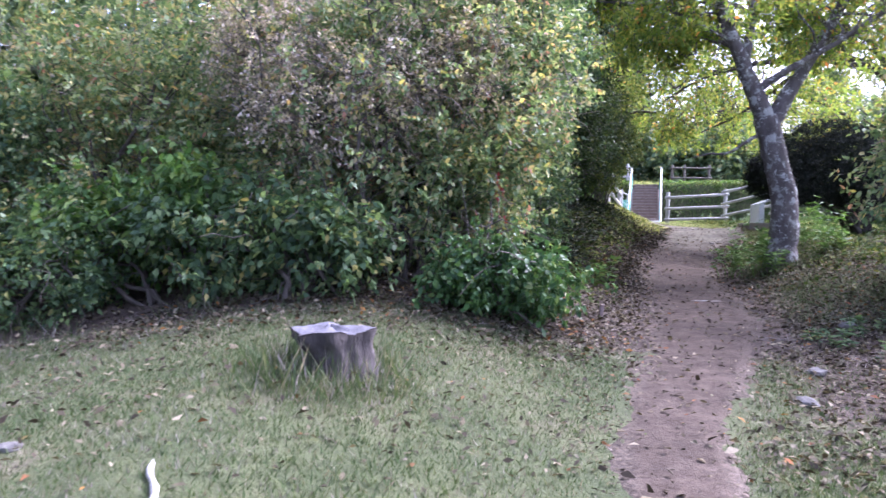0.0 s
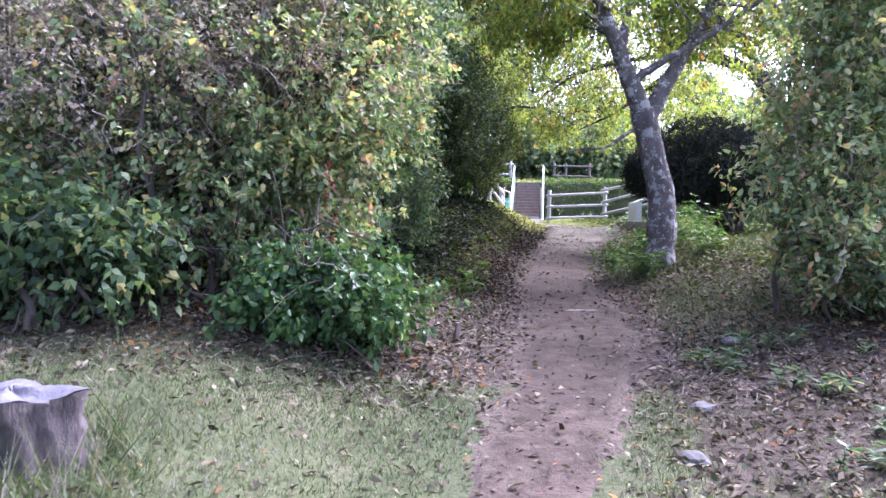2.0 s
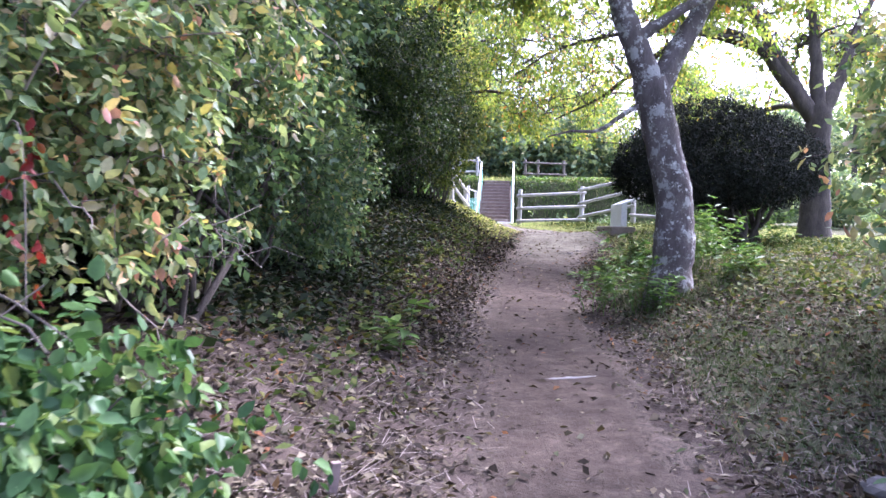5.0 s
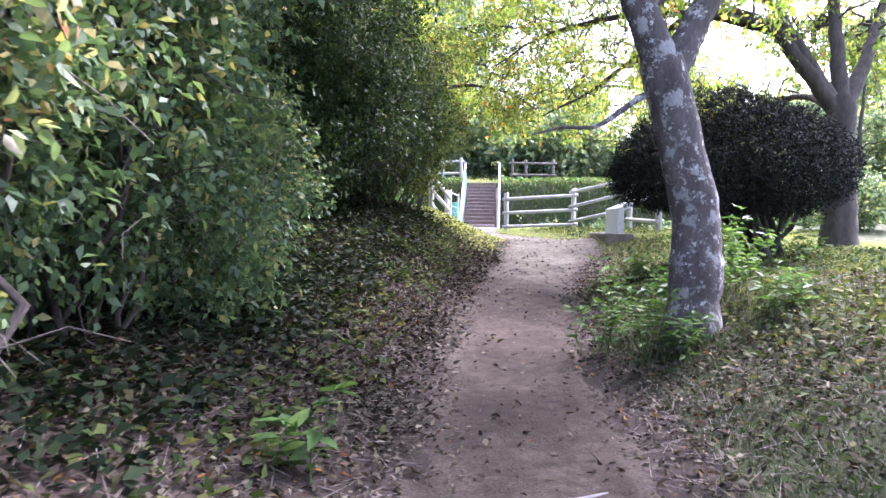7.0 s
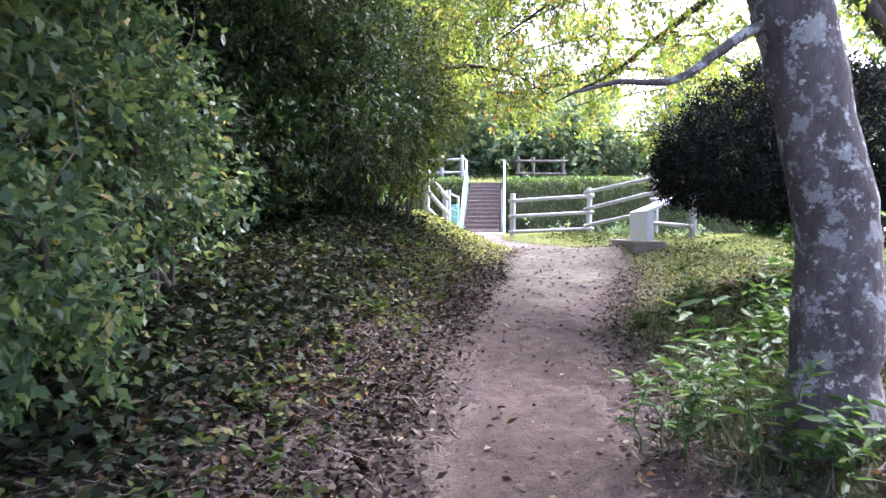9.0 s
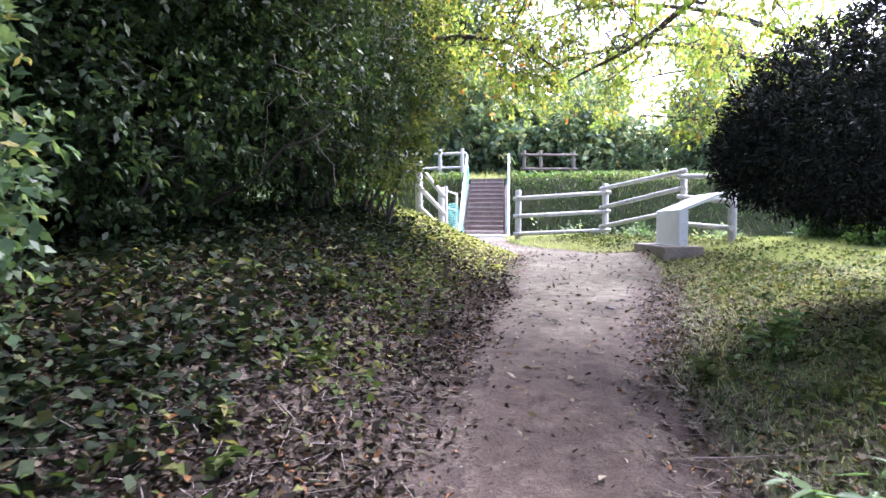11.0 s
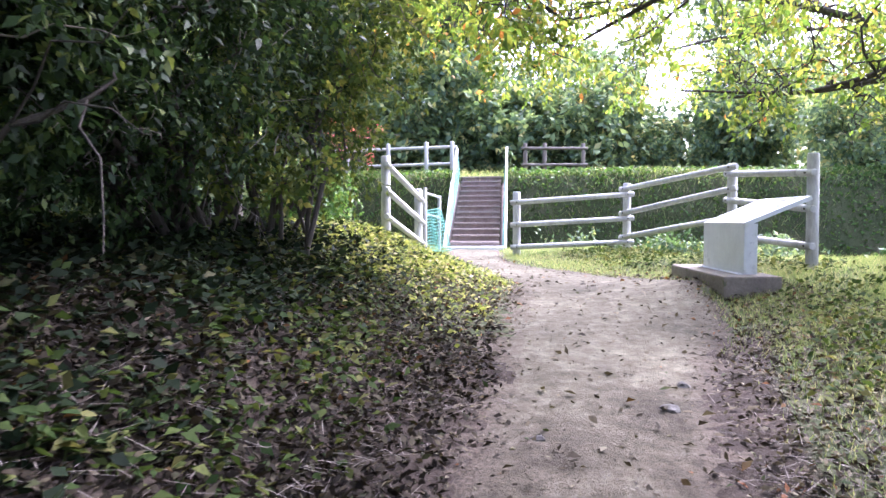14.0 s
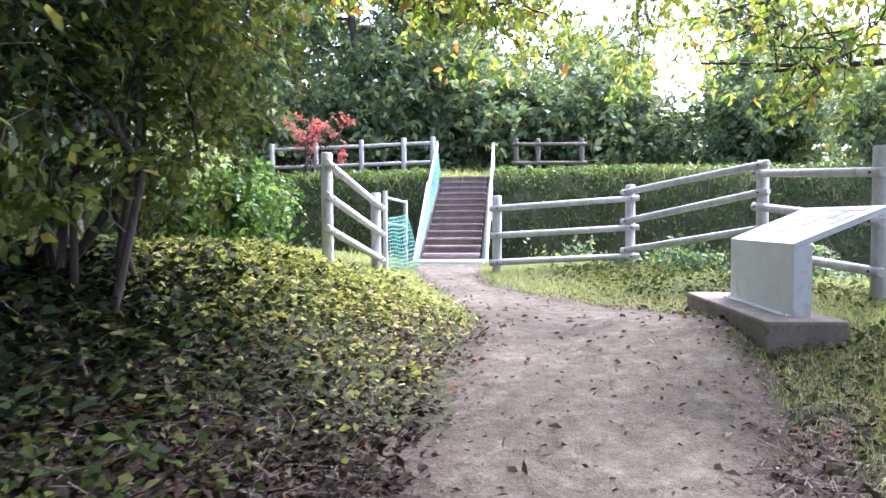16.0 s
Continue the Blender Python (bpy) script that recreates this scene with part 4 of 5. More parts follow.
# ---- low growth ----
def herb(x, y, h, n, seed, mat=HERB, length=0.1, width=0.032, label="tall leafy herb with narrow green leaves"):
    rs = np.random.RandomState(seed)
    z0 = float(land(x, y))
    ob = thing("herb", x, y, z0, label, "plant")
    lines, base, way = [], [], []
    for _ in range(n):
        a = np.array([rs.normal(0, 0.1), rs.normal(0, 0.1), 0.0])
        a[2] = float(land(x + a[0], y + a[1])) - z0 - 0.02
        e = a + [rs.normal(0, 0.3) * h, rs.normal(0, 0.3) * h, h * rs.uniform(0.6, 1.05)]
        c = curve_between(rs, a, e, 0.05, 0.1, 8)
        lines.append((c, np.linspace(0.005, 0.0015, 8)))
        for i in range(2, 8):
            for s in (0, 1, 2):
                base.append(c[i] + rs.normal(0, 0.01, 3))
                g = rs.uniform(0, 6.28)
                way.append([math.cos(g), math.sin(g), rs.uniform(-0.2, 0.5)])
    for line in lines:
        part_of("stalk", mesh_of("stalk", *tubes([line], 4), mat, True), ob)
    base, way = np.array(base), unit(np.array(way))
    s = rs.uniform(0.6, 1.25, len(base))
    up = unit(rs.normal(0, 0.3, base.shape) + [0, 0, 1])
    part_of("foliage", mesh_of("foliage", *leaves(rs, base, way, up, length * s, width * s, True), mat), ob)


for hx, hy, hh, hn, hs in ((5.0, 10.6, 0.75, 9, 1), (4.85, 10.95, 0.6, 8, 2), (5.2, 11.3, 0.42, 6, 3), (5.9, 10.9, 0.65, 8, 4), (6.2, 11.2, 0.75, 9, 5), (6.6, 11.6, 0.6, 8, 6), (5.1, 10.2, 0.35, 7, 7), (5.9, 10.2, 0.35, 7, 8),
                           (7.6, 13.2, 0.5, 9, 9), (8.6, 13.1, 0.5, 9, 10), (6.0, 11.7, 0.55, 8, 11), (6.3, 13.2, 0.4, 6, 12)):
    herb(hx, hy, hh, hn, 400 + hs)


def scatter(name, label, category, x0, x1, y0, y1, n, mask, build, mat, seed):
    """Uncountable small growth or litter over a stretch of ground, thinned by a mask."""
    rs = np.random.RandomState(seed)
    x, y = rs.uniform(x0, x1, n), rs.uniform(y0, y1, n)
    keep = rs.uniform(0, 1, n) < mask(x, y)
    x, y = x[keep], y[keep]
    v, f = build(rs, np.stack([x, y, land(x, y)], -1))
    return tagged(new(name, mesh_of(name, v, f, mat)), label, category, kind="stuff")


def blades(h, w):
    def build(rs, p):
        n = len(p)
        g, lean = rs.uniform(0, 6.28, n), rs.normal(0, 0.45, (n, 2))
        s = np.stack([np.cos(g), np.sin(g), np.zeros(n)], -1) * w * rs.uniform(0.6, 1.4, (n, 1))
        hh = h * rs.uniform(0.4, 1.3, n) * (1 + 0.5 * waves(p[:, 0], p[:, 1], 3.0, 21))
        tip = p + np.stack([lean[:, 0] * hh, lean[:, 1] * hh, hh], -1)
        return np.stack([p - s, p + s, tip], 1).reshape(-1, 3), np.arange(3 * n).reshape(-1, 3)
    return build


def flat_leaves(length, width, height=0.012, tilt=0.35, lift=0.004):
    def build(rs, p):
        n = len(p)
        g = rs.uniform(0, 6.28, n)
        way = unit(np.stack([np.cos(g), np.sin(g), rs.normal(0, tilt, n)], -1))
        up = unit(rs.normal(0, tilt, (n, 3)) + [0, 0, 1])
        s = rs.uniform(0.5, 1.3, n)
        return leaves(rs, p + np.stack([np.zeros(n), np.zeros(n), lift + rs.uniform(0, height, n)], -1), way, up, length * s, width * s)
    return build


def off_path(x, y, soft=0.25):
    return step01((np.abs(x - along(CENTRE, y)) - along(HALF, y) * 0.85) / soft)


def patchy(x, y, s, seed, lo=-0.1, hi=0.35):
    return step01((waves(x, y, s, seed) - lo) / (hi - lo))


def lawn_mask(x, y):
    return off_path(x, y) * turf_mask(x, y) * (0.55 + 0.45 * patchy(x, y, 2.5, 41))


def litter_mask(x, y):
    c, h = along(CENTRE, y), along(HALF, y)
    return step01((np.abs(x - c) - h * 0.7) / 0.6) * (1 - 0.75 * step01((6.2 - y) / 1.2) * np.where((x > c) & (y > 3.6), 0.35, 1.0)) * np.where((x < c) & (y < 5.4), 0.3, 1.0) * (1 - 0.6 * step01((y - 18.5) / 2)) * (0.65 + 0.35 * patchy(x, y, 2.2, 43, -0.3, 0.3)) * np.where(x > c, 0.85, 1.0) * np.where((x < c - 4.2) | (x > c + 3.5), 0.15, 1.0)


scatter("lawn_grass", "short mown grass, green with dry straw", "grass", -6.5, 4.2, 1.2, 7.2, 420000, lawn_mask, blades(0.032, 0.0026), GRASS, 51)
scatter("verge_grass", "patchy verge grass under the trees", "grass", 3.4, 10, 6.0, 14.0, 150000, lawn_mask, blades(0.05, 0.0035), GRASS, 52)
scatter("meadow_grass", "grass by the fence, yellow-green with sunlight put into the colour", "grass", 2.5, 12, 16.3, 25.0, 300000, lambda x, y: lawn_mask(x, y) * np.where(x < along(CENTRE, y), step01((y - 18.5) / 1.5), 1.0), blades(0.05, 0.0032), GRASS_LIT, 53)
scatter("sunlit_verge_grass", "grass on the open verge, sunlight put into its yellow-green", "grass", 4.5, 11.5, 10.5, 17.2, 190000, lambda x, y: lawn_mask(x, y) * step01((y - 10.5) / 2.5) * step01((x - along(CENTRE, y) - along(HALF, y)) / 1.1), blades(0.05, 0.0034), GRASS_LIT, 64)
scatter("far_bank_grass", "long grass on the far bank", "grass", -1, 18, 24.0, 30.0, 40000, lambda x, y: np.ones_like(x), blades(0.16, 0.007), GRASS_LIT, 54)
# Left bank stretch where shade-darkened leaves replace the ordinary ones.
def shaded_part(x, y):
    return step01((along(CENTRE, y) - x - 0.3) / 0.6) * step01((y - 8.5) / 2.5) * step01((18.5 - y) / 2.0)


scatter("fallen_leaves", "brown and tan fallen leaves beside the path", "leaf litter", -2.5, 9, 3.6, 20.5, 265000, lambda x, y: litter_mask(x, y) * (1 - 0.85 * shaded_part(x, y)), flat_leaves(0.052, 0.023, 0.03, 0.5), LITTER, 55)
scatter("shaded_leaves", "fallen leaves on the bank, their brown darkened for its shade", "leaf litter", -1, 6.5, 8.5, 19, 190000, lambda x, y: litter_mask(x, y) * shaded_part(x, y), flat_leaves(0.06, 0.028, 0.03, 0.5), SHADED_LITTER, 70)
scatter("path_leaves", "few fallen leaves lying on the path", "leaf litter", 1, 8.5, 3, 22, 42000, lambda x, y: 0.16 + 0.78 * step01((np.abs(x - along(CENTRE, y)) / along(HALF, y) - 0.5) / 0.6), flat_leaves(0.034, 0.015, 0.008, 0.3, 0.014), LITTER, 56)
scatter("lawn_leaves", "scattered dead leaves on the lawn", "leaf litter", -5, 4, 1.5, 6.5, 4500, lambda x, y: np.full_like(x, 0.7), flat_leaves(0.042, 0.019, 0.035), LITTER, 57)


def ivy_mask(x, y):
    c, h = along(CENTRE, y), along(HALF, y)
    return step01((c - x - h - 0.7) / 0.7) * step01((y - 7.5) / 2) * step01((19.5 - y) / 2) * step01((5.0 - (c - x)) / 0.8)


def cover_mask(x, y):
    c, h = along(CENTRE, y), along(HALF, y)
    left = step01((c - x - h - 0.25) / 0.6) * step01((y - 6.5) / 1.5)
    right = step01((x - c - h - 0.3) / 0.8) * step01((y - 7.5) / 2) * 0.6
    left = left * (1 - 0.7 * ivy_mask(x, y))
    return np.maximum(left * (0.35 + 0.65 * step01((y - 11) / 4)), right) * (0.25 + 0.75 * patchy(x, y, 2.6, 45, -0.35, 0.25))


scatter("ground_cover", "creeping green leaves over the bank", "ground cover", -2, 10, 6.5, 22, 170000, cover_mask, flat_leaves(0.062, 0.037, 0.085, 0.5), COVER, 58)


def tuft_mask(x, y):
    edge = step01(1 - np.abs(y - 6.3 - 0.1 * np.sin(x * 3)) / 0.55) * (x < 0.9) * (x > -4)
    stump = step01(1 - np.abs(np.hypot(x + 0.08, y - 4.52) - 0.28) / 0.2)
    foot = step01(1 - np.abs(np.hypot(x - 5.45, y - 10.5) - 0.4) / 0.3)
    return np.maximum(np.maximum(edge * patchy(x, y, 4, 47), stump), foot)


scatter("long_grass", "longer grass tufts at the lawn's edge and round the stump", "grass", -4.2, 6.2, 3.8, 11.2, 90000, tuft_mask, blades(0.17, 0.0045), GRASS, 59)


def ravine(x, y):
    v = (x - BRIDGE_FOOT[0]) * AHEAD[0] + (y - BRIDGE_FOOT[1]) * AHEAD[1]
    u = (x - BRIDGE_FOOT[0]) * ASIDE[0] + (y - BRIDGE_FOOT[1]) * ASIDE[1]
    return step01((v - 0.9) / 0.4) * step01((3.9 - v) / 0.6) * step01((np.abs(u) - 0.45) / 0.2)


scatter("bank_creepers", "creeping leaves over the far bank", "ground cover", -3, 17, 19, 28, 120000, ravine, flat_leaves(0.085, 0.05, 0.16, 0.6), HERB, 60)
scatter("bank_grass", "rough grass on the slope of the far bank", "grass", -3, 17, 19, 28, 130000, ravine, blades(0.17, 0.006), GRASS, 61)


# Stretch of bank that gets the leaves with sunlight in their colour.
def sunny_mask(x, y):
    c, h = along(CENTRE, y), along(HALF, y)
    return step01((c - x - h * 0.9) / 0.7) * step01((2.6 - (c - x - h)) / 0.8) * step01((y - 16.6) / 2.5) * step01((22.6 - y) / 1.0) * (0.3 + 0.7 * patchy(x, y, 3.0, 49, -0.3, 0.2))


scatter("sunny_bank_cover", "creeping leaves on the open bank, sunlight put into their yellow-green", "ground cover", 2.0, 8, 15.5, 23, 105000, sunny_mask, flat_leaves(0.055, 0.03, 0.07, 0.5), SUNNY_COVER, 62)


def straws(rs, p):
    """Dry stalks lying criss-cross."""
    n = len(p)
    g, tilt, ln = rs.uniform(0, 6.28, n), rs.normal(0, 0.12, n), rs.uniform(0.06, 0.22, n)
    d = np.stack([np.cos(g), np.sin(g), tilt], -1) * ln[:, None]
    s = np.stack([-np.sin(g), np.cos(g), np.zeros(n)], -1) * 0.0022
    q = p + [0, 0, 0.022]
    return np.stack([q - s, q + s, q + d + s * 0.5, q + d - s * 0.5], 1).reshape(-1, 3), np.arange(4 * n).reshape(-1, 4)


scatter("dry_stalks", "thin dry stalks strewn over the litter", "leaf litter", -2.5, 9, 5.3, 20.5, 45000, litter_mask, straws, TWIG, 63)

herb(2.3, 8.65, 0.38, 2, 431, HERB, 0.14, 0.06, "sapling with a few large yellow-green leaves")
for hx, hy, hs in ((2.6, 9.9, 1), (2.9, 11.3, 2), (3.2, 12.4, 3), (3.6, 13.3, 4), (3.9, 14.4, 5), (3.3, 13.8, 6), (4.3, 15.6, 7), (2.3, 9.2, 8), (4.2, 16.6, 9), (4.7, 16.9, 10), (5.9, 13.1, 11), (6.7, 12.6, 12), (7.1, 12.9, 13)):
    herb(hx, hy, 0.16, 3, 440 + hs, COVER, 0.07, 0.035, "small green seedling on the leaf litter")


def red_vine(x, y, top):
    rs = np.random.RandomState(450)
    z0 = gz_of(x, y)
    ob = thing("vine", x, y, z0, "thin vine with red autumn leaves hanging in the thicket", "vine")
    c = smooth_line([(-0.3, 0.35, -0.02), (-0.25, 0.3, 0.7), (-0.05, 0.08, top - z0 + 0.1), (0.02, 0.0, top - z0), (0.03, 0.0, top - z0 - 0.45)], 24)
    part_of("stalk", mesh_of("stalk", *tubes([(c, np.linspace(0.006, 0.002, 24))], 5), TWIG, True), ob)
    p = c[15:23] + rs.normal(0, 0.03, (8, 3))
    part_of("foliage", mesh_of("foliage", *sprays(rs, p, np.tile([0.1, -0.2, -1.0], (8, 1)), 4, 0.08, 0.042, 0.026, 0.4, 0.4, True), RED_LEAF), ob)


def gz_of(x, y):
    return float(land(x, y))


red_vine(0.95, 6.7, 1.7)

scatter("ivy", "ivy creeping over the bank, its green darkened for the shade", "ground cover", -2, 6, 7.5, 19.5, 150000, lambda x, y: ivy_mask(x, y) * (0.35 + 0.65 * patchy(x, y, 2.4, 48, -0.3, 0.3)), flat_leaves(0.072, 0.046, 0.09, 0.5), SHADED_IVY, 65)
scatter("stump_grass", "long grass round the stump", "grass", -1.0, 0.4, 3.75, 5.1, 3000, lambda x, y: step01(1 - np.abs(np.hypot(x + 0.12, y - 4.5) - 0.3) / 0.28) * np.where(x < 0.0, 1.0, 0.45), blades(0.09, 0.0035), GRASS, 66)


def on_path(x, y):
    return 1 - step01((np.abs(x - along(CENTRE, y)) - along(HALF, y) * 0.95) / 0.25)


def chips(rs, p):
    v, f = straws(rs, p)
    v = v.reshape(-1, 4, 3)
    v = v[:, :1] + (v - v[:, :1]) * rs.uniform(0.15, 0.6, (len(v), 1, 1))
    return v.reshape(-1, 3), f


scatter("path_chips", "dark bark chips and twig bits trodden into the path", "debris", 1, 9, 3, 22, 42000, on_path, chips, DARK_BARK, 67)
scatter("path_dry_leaves", "curled dry leaves on the path", "debris", 1, 9, 3, 22, 12000, lambda x, y: on_path(x, y) * 0.4, flat_leaves(0.062, 0.032, 0.016, 0.45, 0.014), LITTER, 68)

for hx, hy, hs in ((3.8, 5.5, 1), (4.2, 5.1, 2), (4.5, 5.8, 3), (3.5, 6.1, 4), (4.0, 6.3, 5), (3.3, 4.5, 6), (3.7, 4.8, 7)):
    herb(hx, hy, 0.16, 6, 460 + hs, DEEP, 0.075, 0.022, "low tuft of narrow dark green leaves")


# ---- built things ----
def rod(a, b, r0, r1=None, sides=12, caps=True):
    """A round bar with rounded-off ends as a bmesh."""
    bm = bmesh.new()
    r1 = r0 if r1 is None else r1
    a, b = Vector(a), Vector(b)
    d = (b - a).normalized()
    s = d.orthogonal().normalized()
    w = d.cross(s)
    L = (b - a).length
    rings = []
    for t, r in ((0, r0 * 0.82), (0.012 / L, r0), (0.5, (r0 + r1) / 2), (1 - 0.012 / L, r1), (1, r1 * 0.82)):
        p = a + d * L * t
        rings.append([bm.verts.new(p + (s * math.cos(k * 2 * math.pi / sides) + w * math.sin(k * 2 * math.pi / sides)) * r) for k in range(sides)])
    for p, q in zip(rings, rings[1:]):
        for k in range(sides):
            f = bm.faces.new((p[k], p[(k + 1) % sides], q[(k + 1) % sides], q[k]))
            f.smooth = True
    bm.faces.new(rings[0][::-1])
    bm.faces.new(rings[-1])
    return bm


def slab(sx, sy, sz, bevel=0.01, m=None):
    bm = bmesh.new()
    bmesh.ops.create_cube(bm, size=1, matrix=Matrix.Diagonal((sx, sy, sz, 1)))
    if bevel:
        bmesh.ops.bevel(bm, geom=bm.edges[:], offset=bevel, segments=2, profile=0.6, affect="EDGES")
    if m is not None:
        bm.transform(m)
    return bm


def gz(x, y):
    return float(land(x, y))


def log_fence(label, spots, height, rails, radius=0.062, rail_r=0.042, mat=LOG, group="log fence", overhang=0.1):
    """spots: posts in plan with their top height; rails: for each bay, how far every rail lies under the tops of its two posts."""
    x0, y0, _ = spots[0]
    z0 = gz(x0, y0)
    ob = thing("log_fence", x0, y0, z0, label, "fence", group)
    base = Vector((x0, y0, z0))
    for (x, y, top) in spots:
        foot = min(top - height - 0.15, gz(x, y) - 0.1)
        part("post", rod(Vector((x, y, foot)) - base, Vector((x, y, top)) - base, radius, radius * 0.96, 14), mat, ob)
    for (xa, ya, ta), (xb, yb, tb), bay in zip(spots, spots[1:], rails):
        flat = Vector((xb - xa, yb - ya, 0)).normalized()
        n = Vector((flat.y, -flat.x, 0)) * radius * 0.75
        for ha, hb in bay:
            a = Vector((xa, ya, ta - ha)) + n - base
            b = Vector((xb, yb, tb - hb)) + n - base
            d = (b - a).normalized()
            rail = part("rail", rod(a - d * overhang, b + d * overhang, rail_r, rail_r * 0.93, 12), mat, ob)
            for q in (a, b):
                part("bolt", rod(q + n.normalized() * (rail_r - 0.004), q + n.normalized() * (rail_r + 0.006), 0.011, 0.011, 8), DARK_BARK, rail, "dark bolt head")
    return ob


FENCE = [(7.93, 22.52, 2.54), (9.53, 22.02, 2.66), (10.14, 20.3, 2.83), (9.76, 18.42, 2.78)]
BAYS = [((0.165, 0.175), (0.51, 0.54), (0.855, 0.9)), ((0.09, 0.05), (0.455, 0.335), (0.82, 0.71)), ((0.135, 0.2), (0.48, 0.57), (0.94, 0.955))]
log_fence("weathered grey log fence with three rails by the footbridge", FENCE, 1.1, BAYS)
log_fence("weathered grey log fence sloping down to the footbridge", [(5.73, 21.34, 2.95), (6.36, 22.4, 2.57)], 1.1, [((0.14, 0.16), (0.48, 0.48), (0.82, 0.8))])


def on_bridge(u, v, z):
    p = BRIDGE_FOOT + ASIDE * u + AHEAD * v
    return Vector((p[0], p[1], z))


def net(a0, a1, b0, b1, parent, nu, nv):
    """A sagging cord net between two edges: from a0-a1 (below) to b0-b1 (above)."""
    lines = []
    g = lambda s, t: np.array(a0.lerp(a1, s).lerp(b0.lerp(b1, s), t)) + 0.02 * math.sin(s * 9) * math.sin(t * 3.1)
    for i in range(nu + 1):
        lines.append((np.array([g(i / nu, t) for t in np.linspace(0, 1, 6)]), np.full(6, 0.0045)))
    for j in range(nv + 1):
        lines.append((np.array([g(t, j / nv) for t in np.linspace(0, 1, 8)]), np.full(8, 0.0045)))
    part_of("net", mesh_of("net", *tubes(lines, 4), POLE_GREEN), parent, "green cord net")


def footbridge():
    ob = thing("footbridge", BRIDGE_FOOT[0], BRIDGE_FOOT[1], 1.6, "stepped wooden footbridge with green nets and pale rails", "footbridge")
    base = Vector(ob.location)
    n, rise, run, half = 13, 1.4 / 13, 3.0 / 13, 0.42
    turn = math.degrees(math.atan2(AHEAD[0], AHEAD[1]))
    for k in range(n):
        c = on_bridge(0, 0.1 + run * (k + 0.5), 1.63 + rise * (k + 1) - 0.02) - base
        tread = part("tread", slab(half * 2, run + 0.03, 0.04, 0.006, pose(*c, 0, 0, -turn)), TREAD, ob)
        c = on_bridge(0, 0.1 + run * k + 0.005, 1.63 + rise * (k + 0.5) - 0.01) - base
        part("riser", slab(half * 2 - 0.01, 0.02, rise - 0.025, 0, pose(*c, 0, 0, -turn)), TREAD, ob)
        c = on_bridge(0, 0.1 + run * k - 0.018, 1.63 + rise * (k + 1) - 0.02) - base
        part("nosing", slab(half * 2, 0.012, 0.042 if k == 5 else 0.018, 0.003, pose(*c, 0, 0, -turn)), NOSING, tread, "pale worn edge")
    c = on_bridge(0, -0.1, 1.61) - base
    part("sill", slab(1.0, 0.32, 0.09, 0.012, pose(*c, 0, 0, -turn)), POLE_WHITE, ob, "pale threshold board")
    for s in (-1, 1):
        e = half + 0.06
        a, b = on_bridge(s * e, 0.0, 1.5) - base, on_bridge(s * e, 3.12, 2.96) - base
        part("stringer", rod(a, b, 0.06, 0.06, 10), TREAD, ob)
        p = [on_bridge(s * (e + 0.05), v, z) - base for v, z in ((0.0, 1.62), (1.7, 2.86), (1.65, 2.72), (3.05, 3.62))]
        part("rail", rod(p[0], p[1], 0.024, 0.024, 10), POLE_WHITE, ob, "pale metal rail")
        part("rail", rod(p[2], p[3], 0.024, 0.024, 10), POLE_WHITE, ob, "pale metal rail")
        for v, z0, z1 in ((1.68, 2.2, 2.88), (3.03, 2.8, 3.66)):
            part("post", rod(on_bridge(s * (e + 0.05), v, z0) - base, on_bridge(s * (e + 0.05), v, z1) - base, 0.026, 0.026, 10), POLE_WHITE, ob)
        net(a + Vector((0, 0, 0.1)), b + Vector((0, 0, 0.1)), p[0], p[3], ob, 40, 8)


footbridge()


def net_gate():
    """The short netted return between the left fence and the footbridge."""
    ob = thing("net_fence", 6.5, 22.6, gz(6.5, 22.6), "low post-and-net guard beside the footbridge", "fence")
    base = Vector(ob.location)
    a, b = Vector((6.5, 22.6, 0)), Vector((6.85, 23.2, 0))
    for p, t in ((a, 2.6), (b, 2.5)):
        part("post", rod(p + Vector((0, 0, 1.2)) - base, p + Vector((0, 0, t)) - base, 0.03, 0.03, 10), LOG, ob)
    for h in (2.52, 2.2):
        part("rail", rod(a + Vector((0, 0, h)) - base, b + Vector((0, 0, h - 0.05)) - base, 0.018, 0.018, 8), LOG, ob)
    net(a + Vector((0.02, 0, 1.5)) - base, b + Vector((0.25, 0.1, 1.45)) - base, a + Vector((0.02, 0, 2.25)) - base, b + Vector((0.02, 0, 2.3)) - base, ob, 14, 16)


net_gate()


